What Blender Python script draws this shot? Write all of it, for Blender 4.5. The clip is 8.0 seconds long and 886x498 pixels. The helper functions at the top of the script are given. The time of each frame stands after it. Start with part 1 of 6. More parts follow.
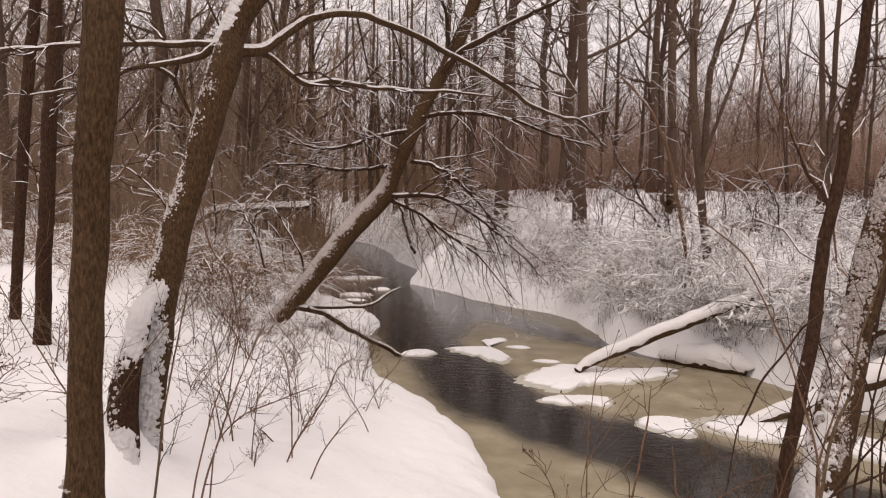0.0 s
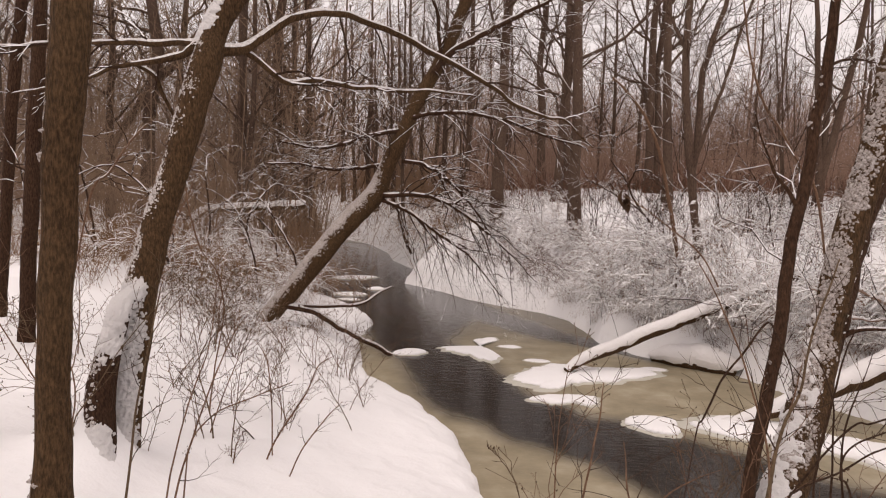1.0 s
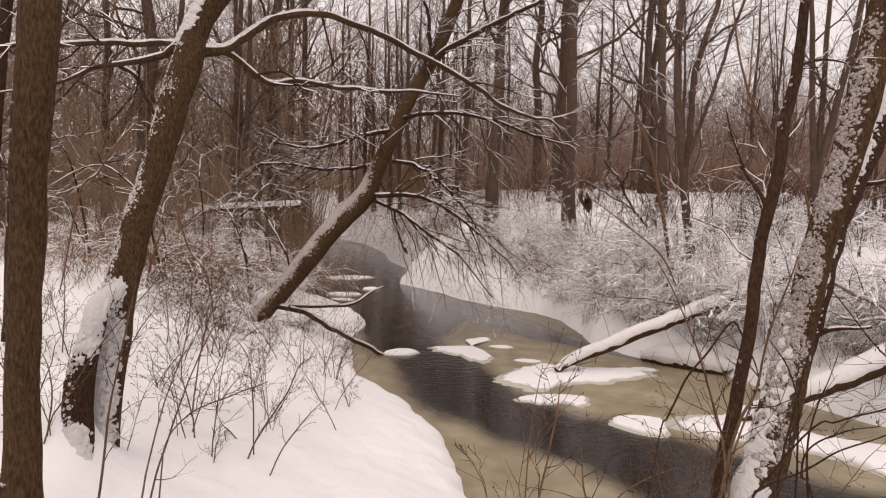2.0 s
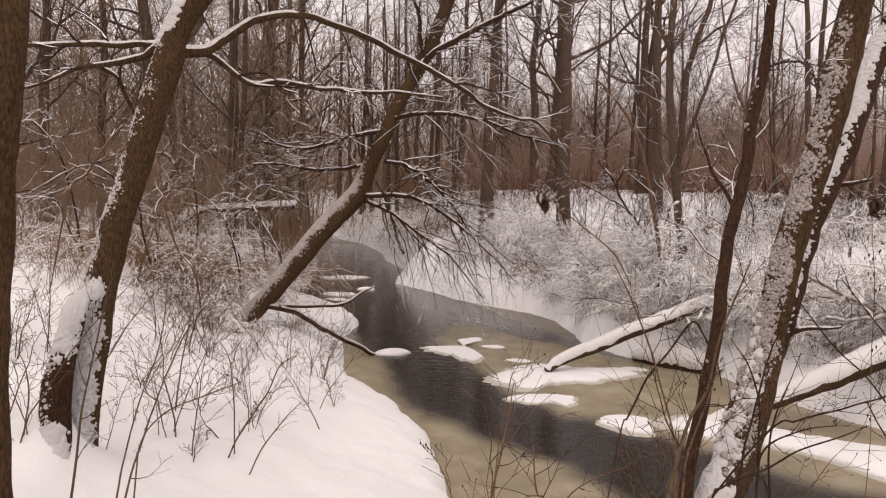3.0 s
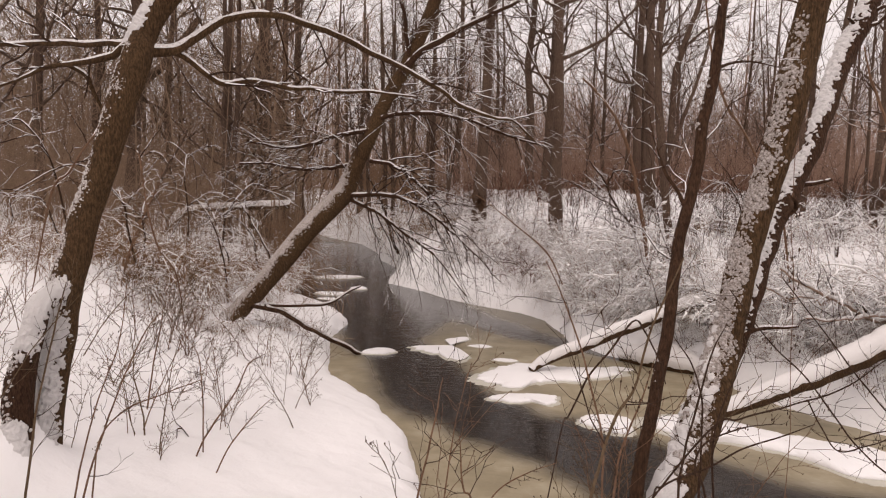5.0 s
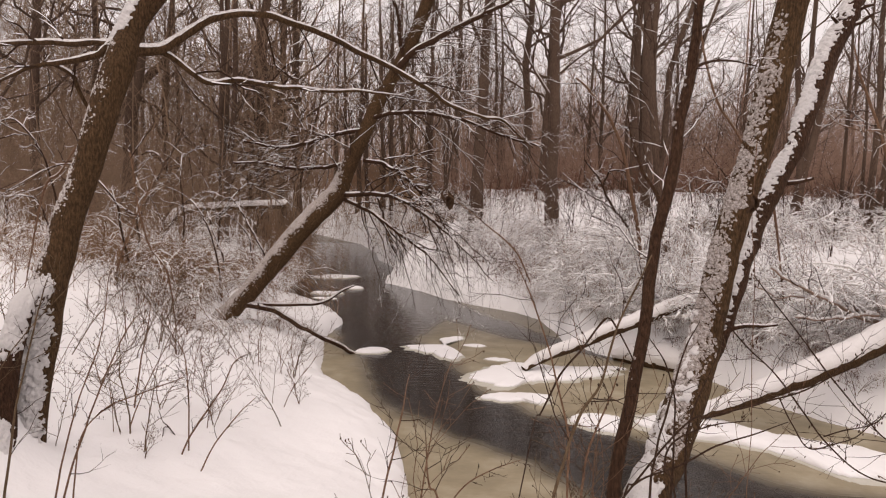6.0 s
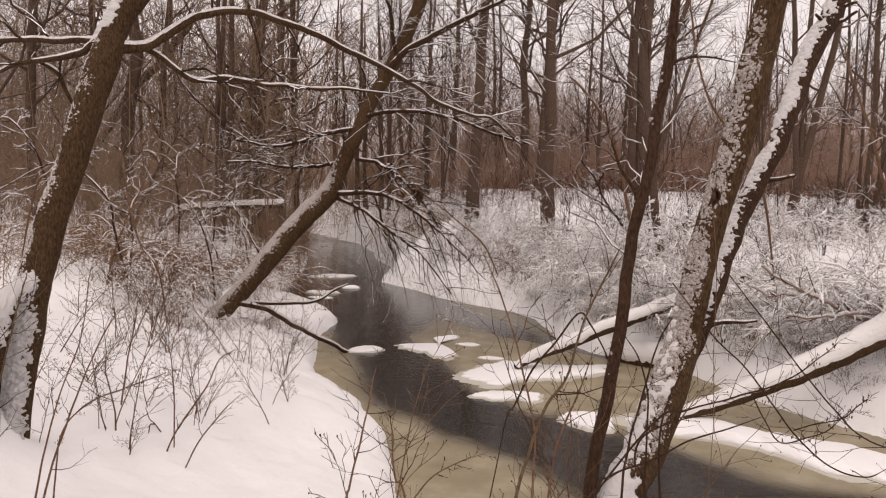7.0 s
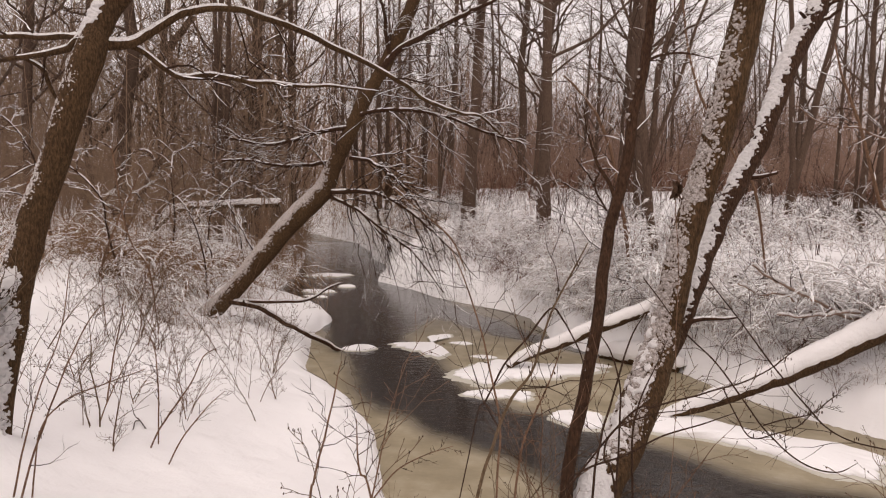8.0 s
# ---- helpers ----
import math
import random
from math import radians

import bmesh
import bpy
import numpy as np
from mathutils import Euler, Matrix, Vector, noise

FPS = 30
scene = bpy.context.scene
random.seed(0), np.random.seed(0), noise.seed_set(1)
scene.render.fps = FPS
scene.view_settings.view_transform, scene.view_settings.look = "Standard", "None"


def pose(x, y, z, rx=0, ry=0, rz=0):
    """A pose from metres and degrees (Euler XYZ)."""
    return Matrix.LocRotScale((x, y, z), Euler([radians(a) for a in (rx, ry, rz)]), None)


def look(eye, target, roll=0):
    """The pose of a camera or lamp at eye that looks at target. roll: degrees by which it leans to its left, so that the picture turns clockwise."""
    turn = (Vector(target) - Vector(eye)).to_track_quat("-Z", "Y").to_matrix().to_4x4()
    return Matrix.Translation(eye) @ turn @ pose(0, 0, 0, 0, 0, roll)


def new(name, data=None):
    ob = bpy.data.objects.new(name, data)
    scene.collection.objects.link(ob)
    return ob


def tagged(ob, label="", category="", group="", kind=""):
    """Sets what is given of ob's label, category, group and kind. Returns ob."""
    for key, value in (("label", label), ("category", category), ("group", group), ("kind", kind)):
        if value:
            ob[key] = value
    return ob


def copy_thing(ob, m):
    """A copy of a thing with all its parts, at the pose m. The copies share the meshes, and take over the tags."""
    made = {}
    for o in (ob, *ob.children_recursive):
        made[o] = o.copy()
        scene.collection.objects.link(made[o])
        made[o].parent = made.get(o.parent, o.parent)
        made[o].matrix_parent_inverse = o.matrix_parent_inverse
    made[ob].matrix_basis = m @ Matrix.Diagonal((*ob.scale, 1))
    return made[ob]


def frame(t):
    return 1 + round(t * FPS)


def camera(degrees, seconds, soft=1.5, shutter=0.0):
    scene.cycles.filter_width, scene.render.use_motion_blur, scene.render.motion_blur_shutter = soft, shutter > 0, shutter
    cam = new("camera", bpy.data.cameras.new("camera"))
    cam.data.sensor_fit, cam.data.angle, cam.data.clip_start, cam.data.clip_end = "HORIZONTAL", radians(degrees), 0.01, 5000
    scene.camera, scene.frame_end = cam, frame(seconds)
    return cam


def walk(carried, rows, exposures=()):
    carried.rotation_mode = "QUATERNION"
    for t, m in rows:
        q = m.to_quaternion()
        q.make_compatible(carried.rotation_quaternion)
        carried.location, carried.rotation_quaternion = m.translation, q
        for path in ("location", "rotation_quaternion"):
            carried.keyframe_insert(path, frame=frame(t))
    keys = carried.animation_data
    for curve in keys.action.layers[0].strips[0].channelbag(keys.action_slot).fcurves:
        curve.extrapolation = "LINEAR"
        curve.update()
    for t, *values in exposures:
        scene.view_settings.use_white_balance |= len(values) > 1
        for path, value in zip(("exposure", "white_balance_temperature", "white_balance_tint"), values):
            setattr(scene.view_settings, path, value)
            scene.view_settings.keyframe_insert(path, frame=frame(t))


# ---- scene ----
cam = camera(70.7, 8.0, 1.15)
STOPS, KELVIN, TINT = 0.0, 7150, 16.0
PATH = [
    (0, (-0.008, 0.014, 3.066), (-0.004, 2.009, 2.926), 1.5),
    (0.5, (0.078, 0.0, 3.065), (0.084, 1.995, 2.925), 1.6),
    (1, (0.166, -0.013, 3.062), (0.171, 1.983, 2.922), 1.7),
    (1.5, (0.243, -0.018, 3.062), (0.251, 1.977, 2.923), 1.7),
    (3, (0.511, -0.056, 3.074), (0.518, 1.939, 2.935), 1.7),
    (3.5, (0.593, -0.065, 3.077), (0.601, 1.93, 2.937), 1.7),
    (4, (0.665, -0.07, 3.076), (0.672, 1.926, 2.937), 1.8),
    (4.5, (0.732, -0.067, 3.077), (0.738, 1.928, 2.938), 1.8),
    (6, (0.934, -0.081, 3.073), (0.939, 1.914, 2.933), 1.8),
    (6.5, (1.004, -0.089, 3.06), (1.009, 1.906, 2.921), 1.8),
    (7, (1.07, -0.091, 3.052), (1.075, 1.904, 2.912), 1.8),
    (7.5, (1.14, -0.094, 3.037), (1.145, 1.901, 2.897), 1.9),
    (8, (1.21, -0.093, 3.031), (1.215, 1.902, 2.891), 1.9),
]
walk(cam, [(t, look(eye, target, roll)) for t, eye, target, roll in PATH], [(0, STOPS, KELVIN, TINT)])


# ---------------------------------------------------------------- world and light
def make_world():
    w = bpy.data.worlds.new("overcast_sky")
    scene.world = w
    w.use_nodes = True
    nt = w.node_tree
    bg = nt.nodes["Background"]
    sky = nt.nodes.new("ShaderNodeTexSky")
    sky.sky_type = "NISHITA"
    sky.sun_disc = False
    sky.sun_elevation = radians(65)
    sky.sun_rotation = radians(-159)
    sky.air_density, sky.dust_density = 1.0, 4.0
    cloud = nt.nodes.new("ShaderNodeMix")
    cloud.data_type = "RGBA"
    cloud.inputs["Factor"].default_value = 0.85
    nt.links.new(sky.outputs["Color"], cloud.inputs["A"])
    cloud.inputs["B"].default_value = (8.6, 8.2, 8.35, 1)
    nt.links.new(cloud.outputs["Result"], bg.inputs["Color"])
    bg.inputs["Strength"].default_value = 0.115
    sun = new("sun", bpy.data.lights.new("sun", "SUN"))
    sun.data.energy, sun.data.angle = 0.9, radians(60)
    sun.data.color = (1.0, 0.96, 0.92)
    sun.matrix_world = look((-6, -8, 36), (0, 8, 0))


make_world()


# ---------------------------------------------------------------- number helpers
def rng_of(seed):
    return np.random.default_rng(seed)


def vnoise(p, seed=0):
    """Smooth value noise in 0..1 at points (..., 3)."""
    p = np.asarray(p, float)
    i = np.floor(p).astype(np.int64)
    f = p - i
    f = f * f * (3 - 2 * f)
    out = 0
    for a in (0, 1):
        for b in (0, 1):
            for c in (0, 1):
                h = (i[..., 0] + a) * 73856093 ^ (i[..., 1] + b) * 19349663 ^ (i[..., 2] + c) * 83492791 ^ (seed * 2654435 + 97)
                h = (h ^ (h >> 13)) * 1274126177 & 0x7FFFFFFF
                v = ((h ^ (h >> 16)) & 0xFFFF) / 65535.0
                out = out + v * (f[..., 0] if a else 1 - f[..., 0]) * (f[..., 1] if b else 1 - f[..., 1]) * (f[..., 2] if c else 1 - f[..., 2])
    return out


def fbm(p, octaves=3, seed=0):
    p = np.asarray(p, float)
    total, amp, norm = 0, 1.0, 0.0
    for k in range(octaves):
        total = total + amp * vnoise(p * 2.03 ** k, seed + k)
        norm += amp
        amp *= 0.5
    return total / norm


def smooth(a, b, x):
    t = np.clip((x - a) / (b - a), 0, 1)
    return t * t * (3 - 2 * t)


def unit(v):
    return v / np.maximum(np.linalg.norm(v, axis=-1, keepdims=True), 1e-9)


def curve(ctrl, n, wobble=0.0, seed=0):
    """A smooth axis through control rows (x, y, z, r): points (n, 3) and radii (n,)."""
    c = np.array(ctrl, float)
    c = np.vstack([2 * c[0] - c[1], c, 2 * c[-1] - c[-2]])
    c[0, 3], c[-1, 3] = c[1, 3], c[-2, 3]
    t = np.linspace(0, len(c) - 3, n)
    i = np.minimum(t.astype(int), len(c) - 4)
    f = (t - i)[:, None]
    a, b, d, e = c[i], c[i + 1], c[i + 2], c[i + 3]
    q = 0.5 * (2 * b + (d - a) * f + (2 * a - 5 * b + 4 * d - e) * f ** 2 + (3 * b - a - 3 * d + e) * f ** 3)
    p, r = q[:, :3], np.maximum(q[:, 3], 0.0015)
    if wobble:
        s = np.cumsum(np.r_[0, np.linalg.norm(np.diff(p, axis=0), axis=1)])
        for k in range(3):
            p[:, k] += wobble * (fbm(np.c_[s * 5, s * 0 + seed, s * 0 + k * 7.3], 2, seed) - 0.5) * 2
    return p, r


def rings(P, R, sides):
    """Ring points (M, N, sides, 3) and their outward normals round axes P (M, N, 3)."""
    T = unit(np.gradient(P, axis=1))
    mean = unit(P[:, -1] - P[:, 0])
    ref = np.where(np.abs(mean[:, 2:3]) > 0.8, np.array([[1.0, 0.1, 0]]), np.array([[0, 0, 1.0]]))[:, None, :]
    U = unit(np.cross(T, ref))
    V = np.cross(U, T)
    th = np.linspace(0, 2 * math.pi, sides, endpoint=False)
    n = U[:, :, None, :] * np.cos(th)[None, None, :, None] + V[:, :, None, :] * np.sin(th)[None, None, :, None]
    return P[:, :, None, :] + n * R[:, :, None, None], n


class Geo:
    """Collects points and quads, and turns them into one mesh."""

    def __init__(self):
        self.v, self.f, self.count = [], [], 0

    def add(self, v, f):
        self.v.append(np.asarray(v, float).reshape(-1, 3))
        self.f.append(np.asarray(f, np.int64).reshape(-1, 4) + self.count)
        self.count += len(self.v[-1])
        return self

    def tubes(self, P, R, sides=3):
        m, n = R.shape
        v, _ = rings(P, R, sides)
        idx = np.arange(m * n * sides).reshape(m, n, sides)
        nxt = np.roll(idx, -1, axis=2)
        f = np.stack([idx[:, :-1], nxt[:, :-1], nxt[:, 1:], idx[:, 1:]], -1)
        return self.add(v, f)

    def sheet(self, grid, keep=None):
        a, b = grid.shape[:2]
        idx = np.arange(a * b).reshape(a, b)
        f = np.stack([idx[:-1, :-1], idx[:-1, 1:], idx[1:, 1:], idx[1:, :-1]], -1)
        return self.add(grid, f if keep is None else f[keep])

    def arrays(self):
        return np.concatenate(self.v), np.concatenate(self.f)

    def mesh(self, name, mat, shade=True):
        v, f = self.arrays()
        used = np.unique(f)
        remap = np.zeros(len(v), np.int64)
        remap[used] = np.arange(len(used))
        v, f = v[used], remap[f]
        me = bpy.data.meshes.new(name)
        me.vertices.add(len(v))
        me.vertices.foreach_set("co", v.astype(np.float32).ravel())
        me.loops.add(f.size)
        me.loops.foreach_set("vertex_index", f.astype(np.int32).ravel())
        me.polygons.add(len(f))
        me.polygons.foreach_set("loop_start", np.arange(0, f.size, 4, dtype=np.int32))
        me.polygons.foreach_set("use_smooth", np.full(len(f), shade))
        me.materials.append(mat)
        me.update(calc_edges=True)
        return me


def part(name, geo, mat, parent, label="", kind=""):
    ob = new(name, geo.mesh(name, mat))
    ob.parent = parent
    ob.matrix_parent_inverse = parent.matrix_basis.inverted()
    return tagged(ob, label=label, kind=kind)


def thing(name, at, label, category, group="", kind=""):
    ob = new(name)
    ob.empty_display_size = 0.1
    ob.matrix_basis = Matrix.Translation(at)
    return tagged(ob, label, category, group, kind)


def solid(name, geo, mat, label, category="", group="", kind=""):
    return tagged(new(name, geo.mesh(name, mat)), label, category, group, kind)


# ---------------------------------------------------------------- materials
def nodes(name):
    m = bpy.data.materials.new(name)
    m.use_nodes = True
    nt = m.node_tree
    return m, nt, nt.nodes["Principled BSDF"]


def add(nt, kind, **values):
    n = nt.nodes.new(kind)
    for k, v in values.items():
        n.inputs[k.replace("_", " ")].default_value = v
    return n


def ramp(nt, source, stops):
    n = nt.nodes.new("ShaderNodeValToRGB")
    e = n.color_ramp.elements
    e[0].position, e[0].color = stops[0][0], (*stops[0][1], 1)
    e[1].position, e[1].color = stops[-1][0], (*stops[-1][1], 1)
    for p, c in stops[1:-1]:
        x = e.new(p)
        x.color = (*c, 1)
    nt.links.new(source, n.inputs["Fac"])
    return n.outputs["Color"]


def stretched(nt, scale):
    g = nt.nodes.new("ShaderNodeNewGeometry")
    m = nt.nodes.new("ShaderNodeMapping")
    m.inputs["Scale"].default_value = scale
    nt.links.new(g.outputs["Position"], m.inputs["Vector"])
    return m.outputs["Vector"]


def bump(nt, bsdf, height, strength, distance):
    b = nt.nodes.new("ShaderNodeBump")
    b.inputs["Strength"].default_value, b.inputs["Distance"].default_value = strength, distance
    nt.links.new(height, b.inputs["Height"])
    nt.links.new(b.outputs["Normal"], bsdf.inputs["Normal"])


def mix(nt, fac, a, b):
    n = nt.nodes.new("ShaderNodeMix")
    n.data_type = "RGBA"
    for key, v in (("Factor", fac), ("A", a), ("B", b)):
        if isinstance(v, (float, int, tuple)):
            n.inputs[key].default_value = v
        else:
            nt.links.new(v, n.inputs[key])
    return n.outputs["Result"]


def bark(name, dark, light, grain=(48, 48, 15), rough=0.9):
    m, nt, b = nodes(name)
    v = stretched(nt, grain)
    fine = add(nt, "ShaderNodeTexNoise", Scale=1.6, Detail=6.0, Roughness=0.65)
    nt.links.new(v, fine.inputs["Vector"])
    plates = add(nt, "ShaderNodeTexVoronoi", Scale=1.3)
    nt.links.new(v, plates.inputs["Vector"])
    wide = add(nt, "ShaderNodeTexNoise", Scale=1.7, Detail=3.0)
    nt.links.new(stretched(nt, (1, 1, 0.6)), wide.inputs["Vector"])
    c = ramp(nt, fine.outputs["Fac"], [(0.38, dark), (0.64, light)])
    mid = tuple(0.5 * (p + q) for p, q in zip(dark, light))
    tone = ramp(nt, wide.outputs["Fac"], [(0.3, tuple(k * x for k, x in zip((0.64, 0.58, 0.54), mid))), (0.7, tuple(k * x for k, x in zip((1.28, 1.36, 1.3), mid)))])
    nt.links.new(mix(nt, 0.4, c, tone), b.inputs["Base Color"])
    both = nt.nodes.new("ShaderNodeMath")
    both.operation = "ADD"
    nt.links.new(fine.outputs["Fac"], both.inputs[0])
    nt.links.new(plates.outputs["Distance"], both.inputs[1])
    bump(nt, b, both.outputs["Value"], 1.0, 0.02)
    b.inputs["Roughness"].default_value = rough
    b.inputs["Specular IOR Level"].default_value = 0.12
    return m


def snow_material(name, tint=(0.86, 0.845, 0.85), lump=9.0, strength=0.35):
    m, nt, b = nodes(name)
    pos = stretched(nt, (1, 1, 1))
    n1 = add(nt, "ShaderNodeTexNoise", Scale=lump, Detail=7.0, Roughness=0.6)
    n2 = add(nt, "ShaderNodeTexNoise", Scale=0.8, Detail=3.0)
    for n in (n1, n2):
        nt.links.new(pos, n.inputs["Vector"])
    low = tuple(0.94 * x for x in tint)
    nt.links.new(ramp(nt, n2.outputs["Fac"], [(0.3, low), (0.7, tint)]), b.inputs["Base Color"])
    bump(nt, b, n1.outputs["Fac"], strength, 0.03)
    b.inputs["Roughness"].default_value = 0.7
    b.inputs["Specular IOR Level"].default_value = 0.25
    return m


def clotted_snow(name, bare, thin, full):
    """Snow blown on bark: lumpy, with flecks of bark showing through."""
    m, nt, b = nodes(name)
    pos = stretched(nt, (1, 1, 1))
    fleck = add(nt, "ShaderNodeTexNoise", Scale=75.0, Detail=4.0, Roughness=0.65)
    lump = add(nt, "ShaderNodeTexVoronoi", Scale=38.0)
    for n in (fleck, lump):
        nt.links.new(pos, n.inputs["Vector"])
    nt.links.new(ramp(nt, fleck.outputs["Fac"], [(0.36, bare), (0.48, thin), (0.66, full)]), b.inputs["Base Color"])
    bump(nt, b, lump.outputs["Distance"], 0.55, 0.02)
    b.inputs["Roughness"].default_value = 0.75
    return m


def water_material():
    m, nt, b = nodes("stream_water_and_slush_ice")
    at = nt.nodes.new("ShaderNodeAttribute")
    at.attribute_name = "ice"
    pos = stretched(nt, (1, 1, 1))
    blot = add(nt, "ShaderNodeTexNoise", Scale=1.4, Detail=5.0, Roughness=0.6)
    speck = add(nt, "ShaderNodeTexNoise", Scale=7.0, Detail=4.0)
    ripple = add(nt, "ShaderNodeTexNoise", Scale=3.6, Detail=4.0, Roughness=0.6)
    nt.links.new(stretched(nt, (1.0, 2.2, 1)), ripple.inputs["Vector"])
    for n in (blot, speck):
        nt.links.new(pos, n.inputs["Vector"])
    ice = ramp(nt, blot.outputs["Fac"], [(0.3, (0.207, 0.175, 0.115)), (0.5, (0.286, 0.24, 0.161)), (0.7, (0.384, 0.335, 0.244))])
    deep = ramp(nt, speck.outputs["Fac"], [(0.35, (0.009, 0.0065, 0.005)), (0.75, (0.032, 0.024, 0.018))])
    fleck = add(nt, "ShaderNodeTexNoise", Scale=9.0, Detail=6.0, Roughness=0.7)
    nt.links.new(stretched(nt, (0.7, 2.0, 1)), fleck.inputs["Vector"])
    ice = mix(nt, ramp(nt, fleck.outputs["Fac"], [(0.62, (0, 0, 0)), (0.78, (0.5, 0.5, 0.5))]), ice, (0.6, 0.57, 0.5, 1))
    nt.links.new(mix(nt, at.outputs["Fac"], deep, ice), b.inputs["Base Color"])
    r = nt.nodes.new("ShaderNodeMapRange")
    r.inputs["To Min"].default_value, r.inputs["To Max"].default_value = 0.13, 0.5
    nt.links.new(at.outputs["Fac"], r.inputs["Value"])
    nt.links.new(r.outputs["Result"], b.inputs["Roughness"])
    b.inputs["IOR"].default_value = 1.33
    bump(nt, b, ripple.outputs["Fac"], 0.25, 0.03)
    return m


BARK_BROWN = bark("furrowed_brown_bark", (0.016, 0.0088, 0.0045), (0.14, 0.08, 0.041))
BARK_WET = bark("damp_dark_bark", (0.014, 0.0072, 0.0042), (0.098, 0.05, 0.03))
BARK_GREY = bark("grey_brown_bark", (0.048, 0.03, 0.022), (0.17, 0.112, 0.084), (34, 34, 8))
TWIG = bark("thin_brown_twig_bark", (0.075, 0.031, 0.019), (0.25, 0.112, 0.068), (40, 40, 20))
STEM = bark("brown_dry_stem", (0.095, 0.053, 0.034), (0.28, 0.165, 0.108), (40, 40, 20))
TWIG_DARK = bark("dark_wet_twig_bark", (0.025, 0.014, 0.009), (0.09, 0.05, 0.033), (40, 40, 20))
TAN = bark("tan_brown_thicket_bark", (0.151, 0.085, 0.048), (0.410, 0.245, 0.145), (40, 40, 20))
# dry tan stems, their colour lightened further in place of mist
HAZEL_MIST = bark("mist_paled_dry_brush_bark", (0.145, 0.096, 0.068), (0.37, 0.25, 0.175), (20, 20, 6))
# dull brown brush colour, paled to carry the haze of distance
DUN_HAZE = bark("haze_paled_brush_bark", (0.175, 0.11, 0.084), (0.44, 0.288, 0.222), (20, 20, 6))
FROSTED = bark("frost_dusted_twig_bark", (0.22, 0.138, 0.1), (0.52, 0.375, 0.305), (60, 60, 60))
REED = bark("tan_dry_stem", (0.085, 0.055, 0.033), (0.2, 0.135, 0.085), (40, 40, 20))
LEAF = bark("withered_brown_leaf", (0.04, 0.024, 0.016), (0.11, 0.06, 0.035), (30, 30, 30))
SNOW = snow_material("fresh_snow", lump=7.0, strength=0.6)
# bark flecks, plus greys darkened for the shade on upright trunk sides
SNOW_CLOT = clotted_snow("shade_greyed_clotted_snow", (0.16, 0.12, 0.1), (0.32, 0.28, 0.255), (0.52, 0.48, 0.47))
# midway in tone between the shade-greyed clots and the limb snow
SNOW_MIDGREY = clotted_snow("midgrey_snow_on_bark", (0.24, 0.2, 0.175), (0.44, 0.4, 0.38), (0.66, 0.63, 0.62))
SNOW_RIDGE = clotted_snow("snow_on_limbs", (0.4, 0.36, 0.34), (0.62, 0.595, 0.59), (0.82, 0.8, 0.8))
SNOW_TWIG = snow_material("snow_on_twigs", (0.93, 0.915, 0.915), 30.0, 0.4)
# snow for log caps, its tint lowered to stand for canopy shade
SNOW_SHADED = snow_material("canopy_shaded_snow", (0.76, 0.735, 0.73), 14.0, 0.8)
SNOW_PACKED = snow_material("packed_snow_on_bark", (0.68, 0.655, 0.65), 40.0, 0.9)
ICE = snow_material("grey_wet_ice", (0.5, 0.48, 0.42), 8.0, 0.3)
WATER = water_material()

# ---------------------------------------------------------------- ground, stream, banks
LEFT_EDGE = [(14, 3.5), (6, 4.0), (3, 4.5), (1.5, 4.9), (0.85, 5.4), (0.7, 6.1), (0.55, 7.0), (0.48, 7.5), (0.28, 8.1), (0, 8.85), (-0.41, 9.55), (-0.85, 10.2),
             (-1.15, 10.8), (-1.35, 12.2), (-1.65, 13.8), (-1.5, 15.6), (-2.2, 17.2), (-3.2, 17.6), (-4.2, 20), (-4.6, 25), (-6, 33), (-9, 45), (-16, 60)]
RIGHT_EDGE = [(-12, 61), (-5, 46), (-3.0, 38), (-2.46, 33.7), (-0.95, 28.8), (-1.19, 24.0), (0.23, 22), (1.0, 20.4), (2.05, 19.15), (3.14, 18.1), (3.69, 17), (3.85, 15.1),
              (3.81, 14.3), (4.35, 13.1), (4.9, 12.45), (5.4, 12.15), (5.78, 11.8), (6.0, 11.1), (6.15, 10.5), (6.38, 9.87), (6.74, 9.2), (7.2, 8.58), (7.55, 8.15), (9, 7.1), (14, 6.2)]


# snow heaped round the feet of trees and stubs: x, y, height, width
FEET = [(-2.19, 4.62, 0.08, 0.28), (-2.47, 4.6, 0.07, 0.3), (-1.95, 5.0, -0.19, 1.5), (-5.5, 11.5, 0.3, 2.0), (-1.8, 3.1, 0.1, 0.3), (-4.2, 6.5, 0.1, 0.35), (-4.97, 7.2, 0.1, 0.35), (-1.6, 7.6, 0.08, 0.5), (-2.9, 5.9, 0.09, 0.6), (0.0, 7.2, 0.06, 0.6), (-2.32, 4.66, 0.12, 0.12), (-2.45, 4.4, 0.14, 0.22), (-2.4, 4.3, 0.12, 0.4), (-2.3, 4.5, 0.1, 0.2), (-2.2, 4.24, 0.07, 0.2)]


def line_distance(x, y, pts):
    d = np.full(x.shape, 1e9)
    for (ax, ay), (bx, by) in zip(pts[:-1], pts[1:]):
        ux, uy = bx - ax, by - ay
        t = np.clip(((x - ax) * ux + (y - ay) * uy) / (ux * ux + uy * uy), 0, 1)
        d = np.minimum(d, np.hypot(x - ax - t * ux, y - ay - t * uy))
    return d


def inside_stream(x, y):
    poly = LEFT_EDGE + RIGHT_EDGE
    hit = np.zeros(x.shape, bool)
    for (ax, ay), (bx, by) in zip(poly, poly[1:] + poly[:1]):
        cross = ((ay > y) != (by > y)) & (x < (bx - ax) * (y - ay) / (by - ay + 1e-12) + ax)
        hit ^= cross
    return hit


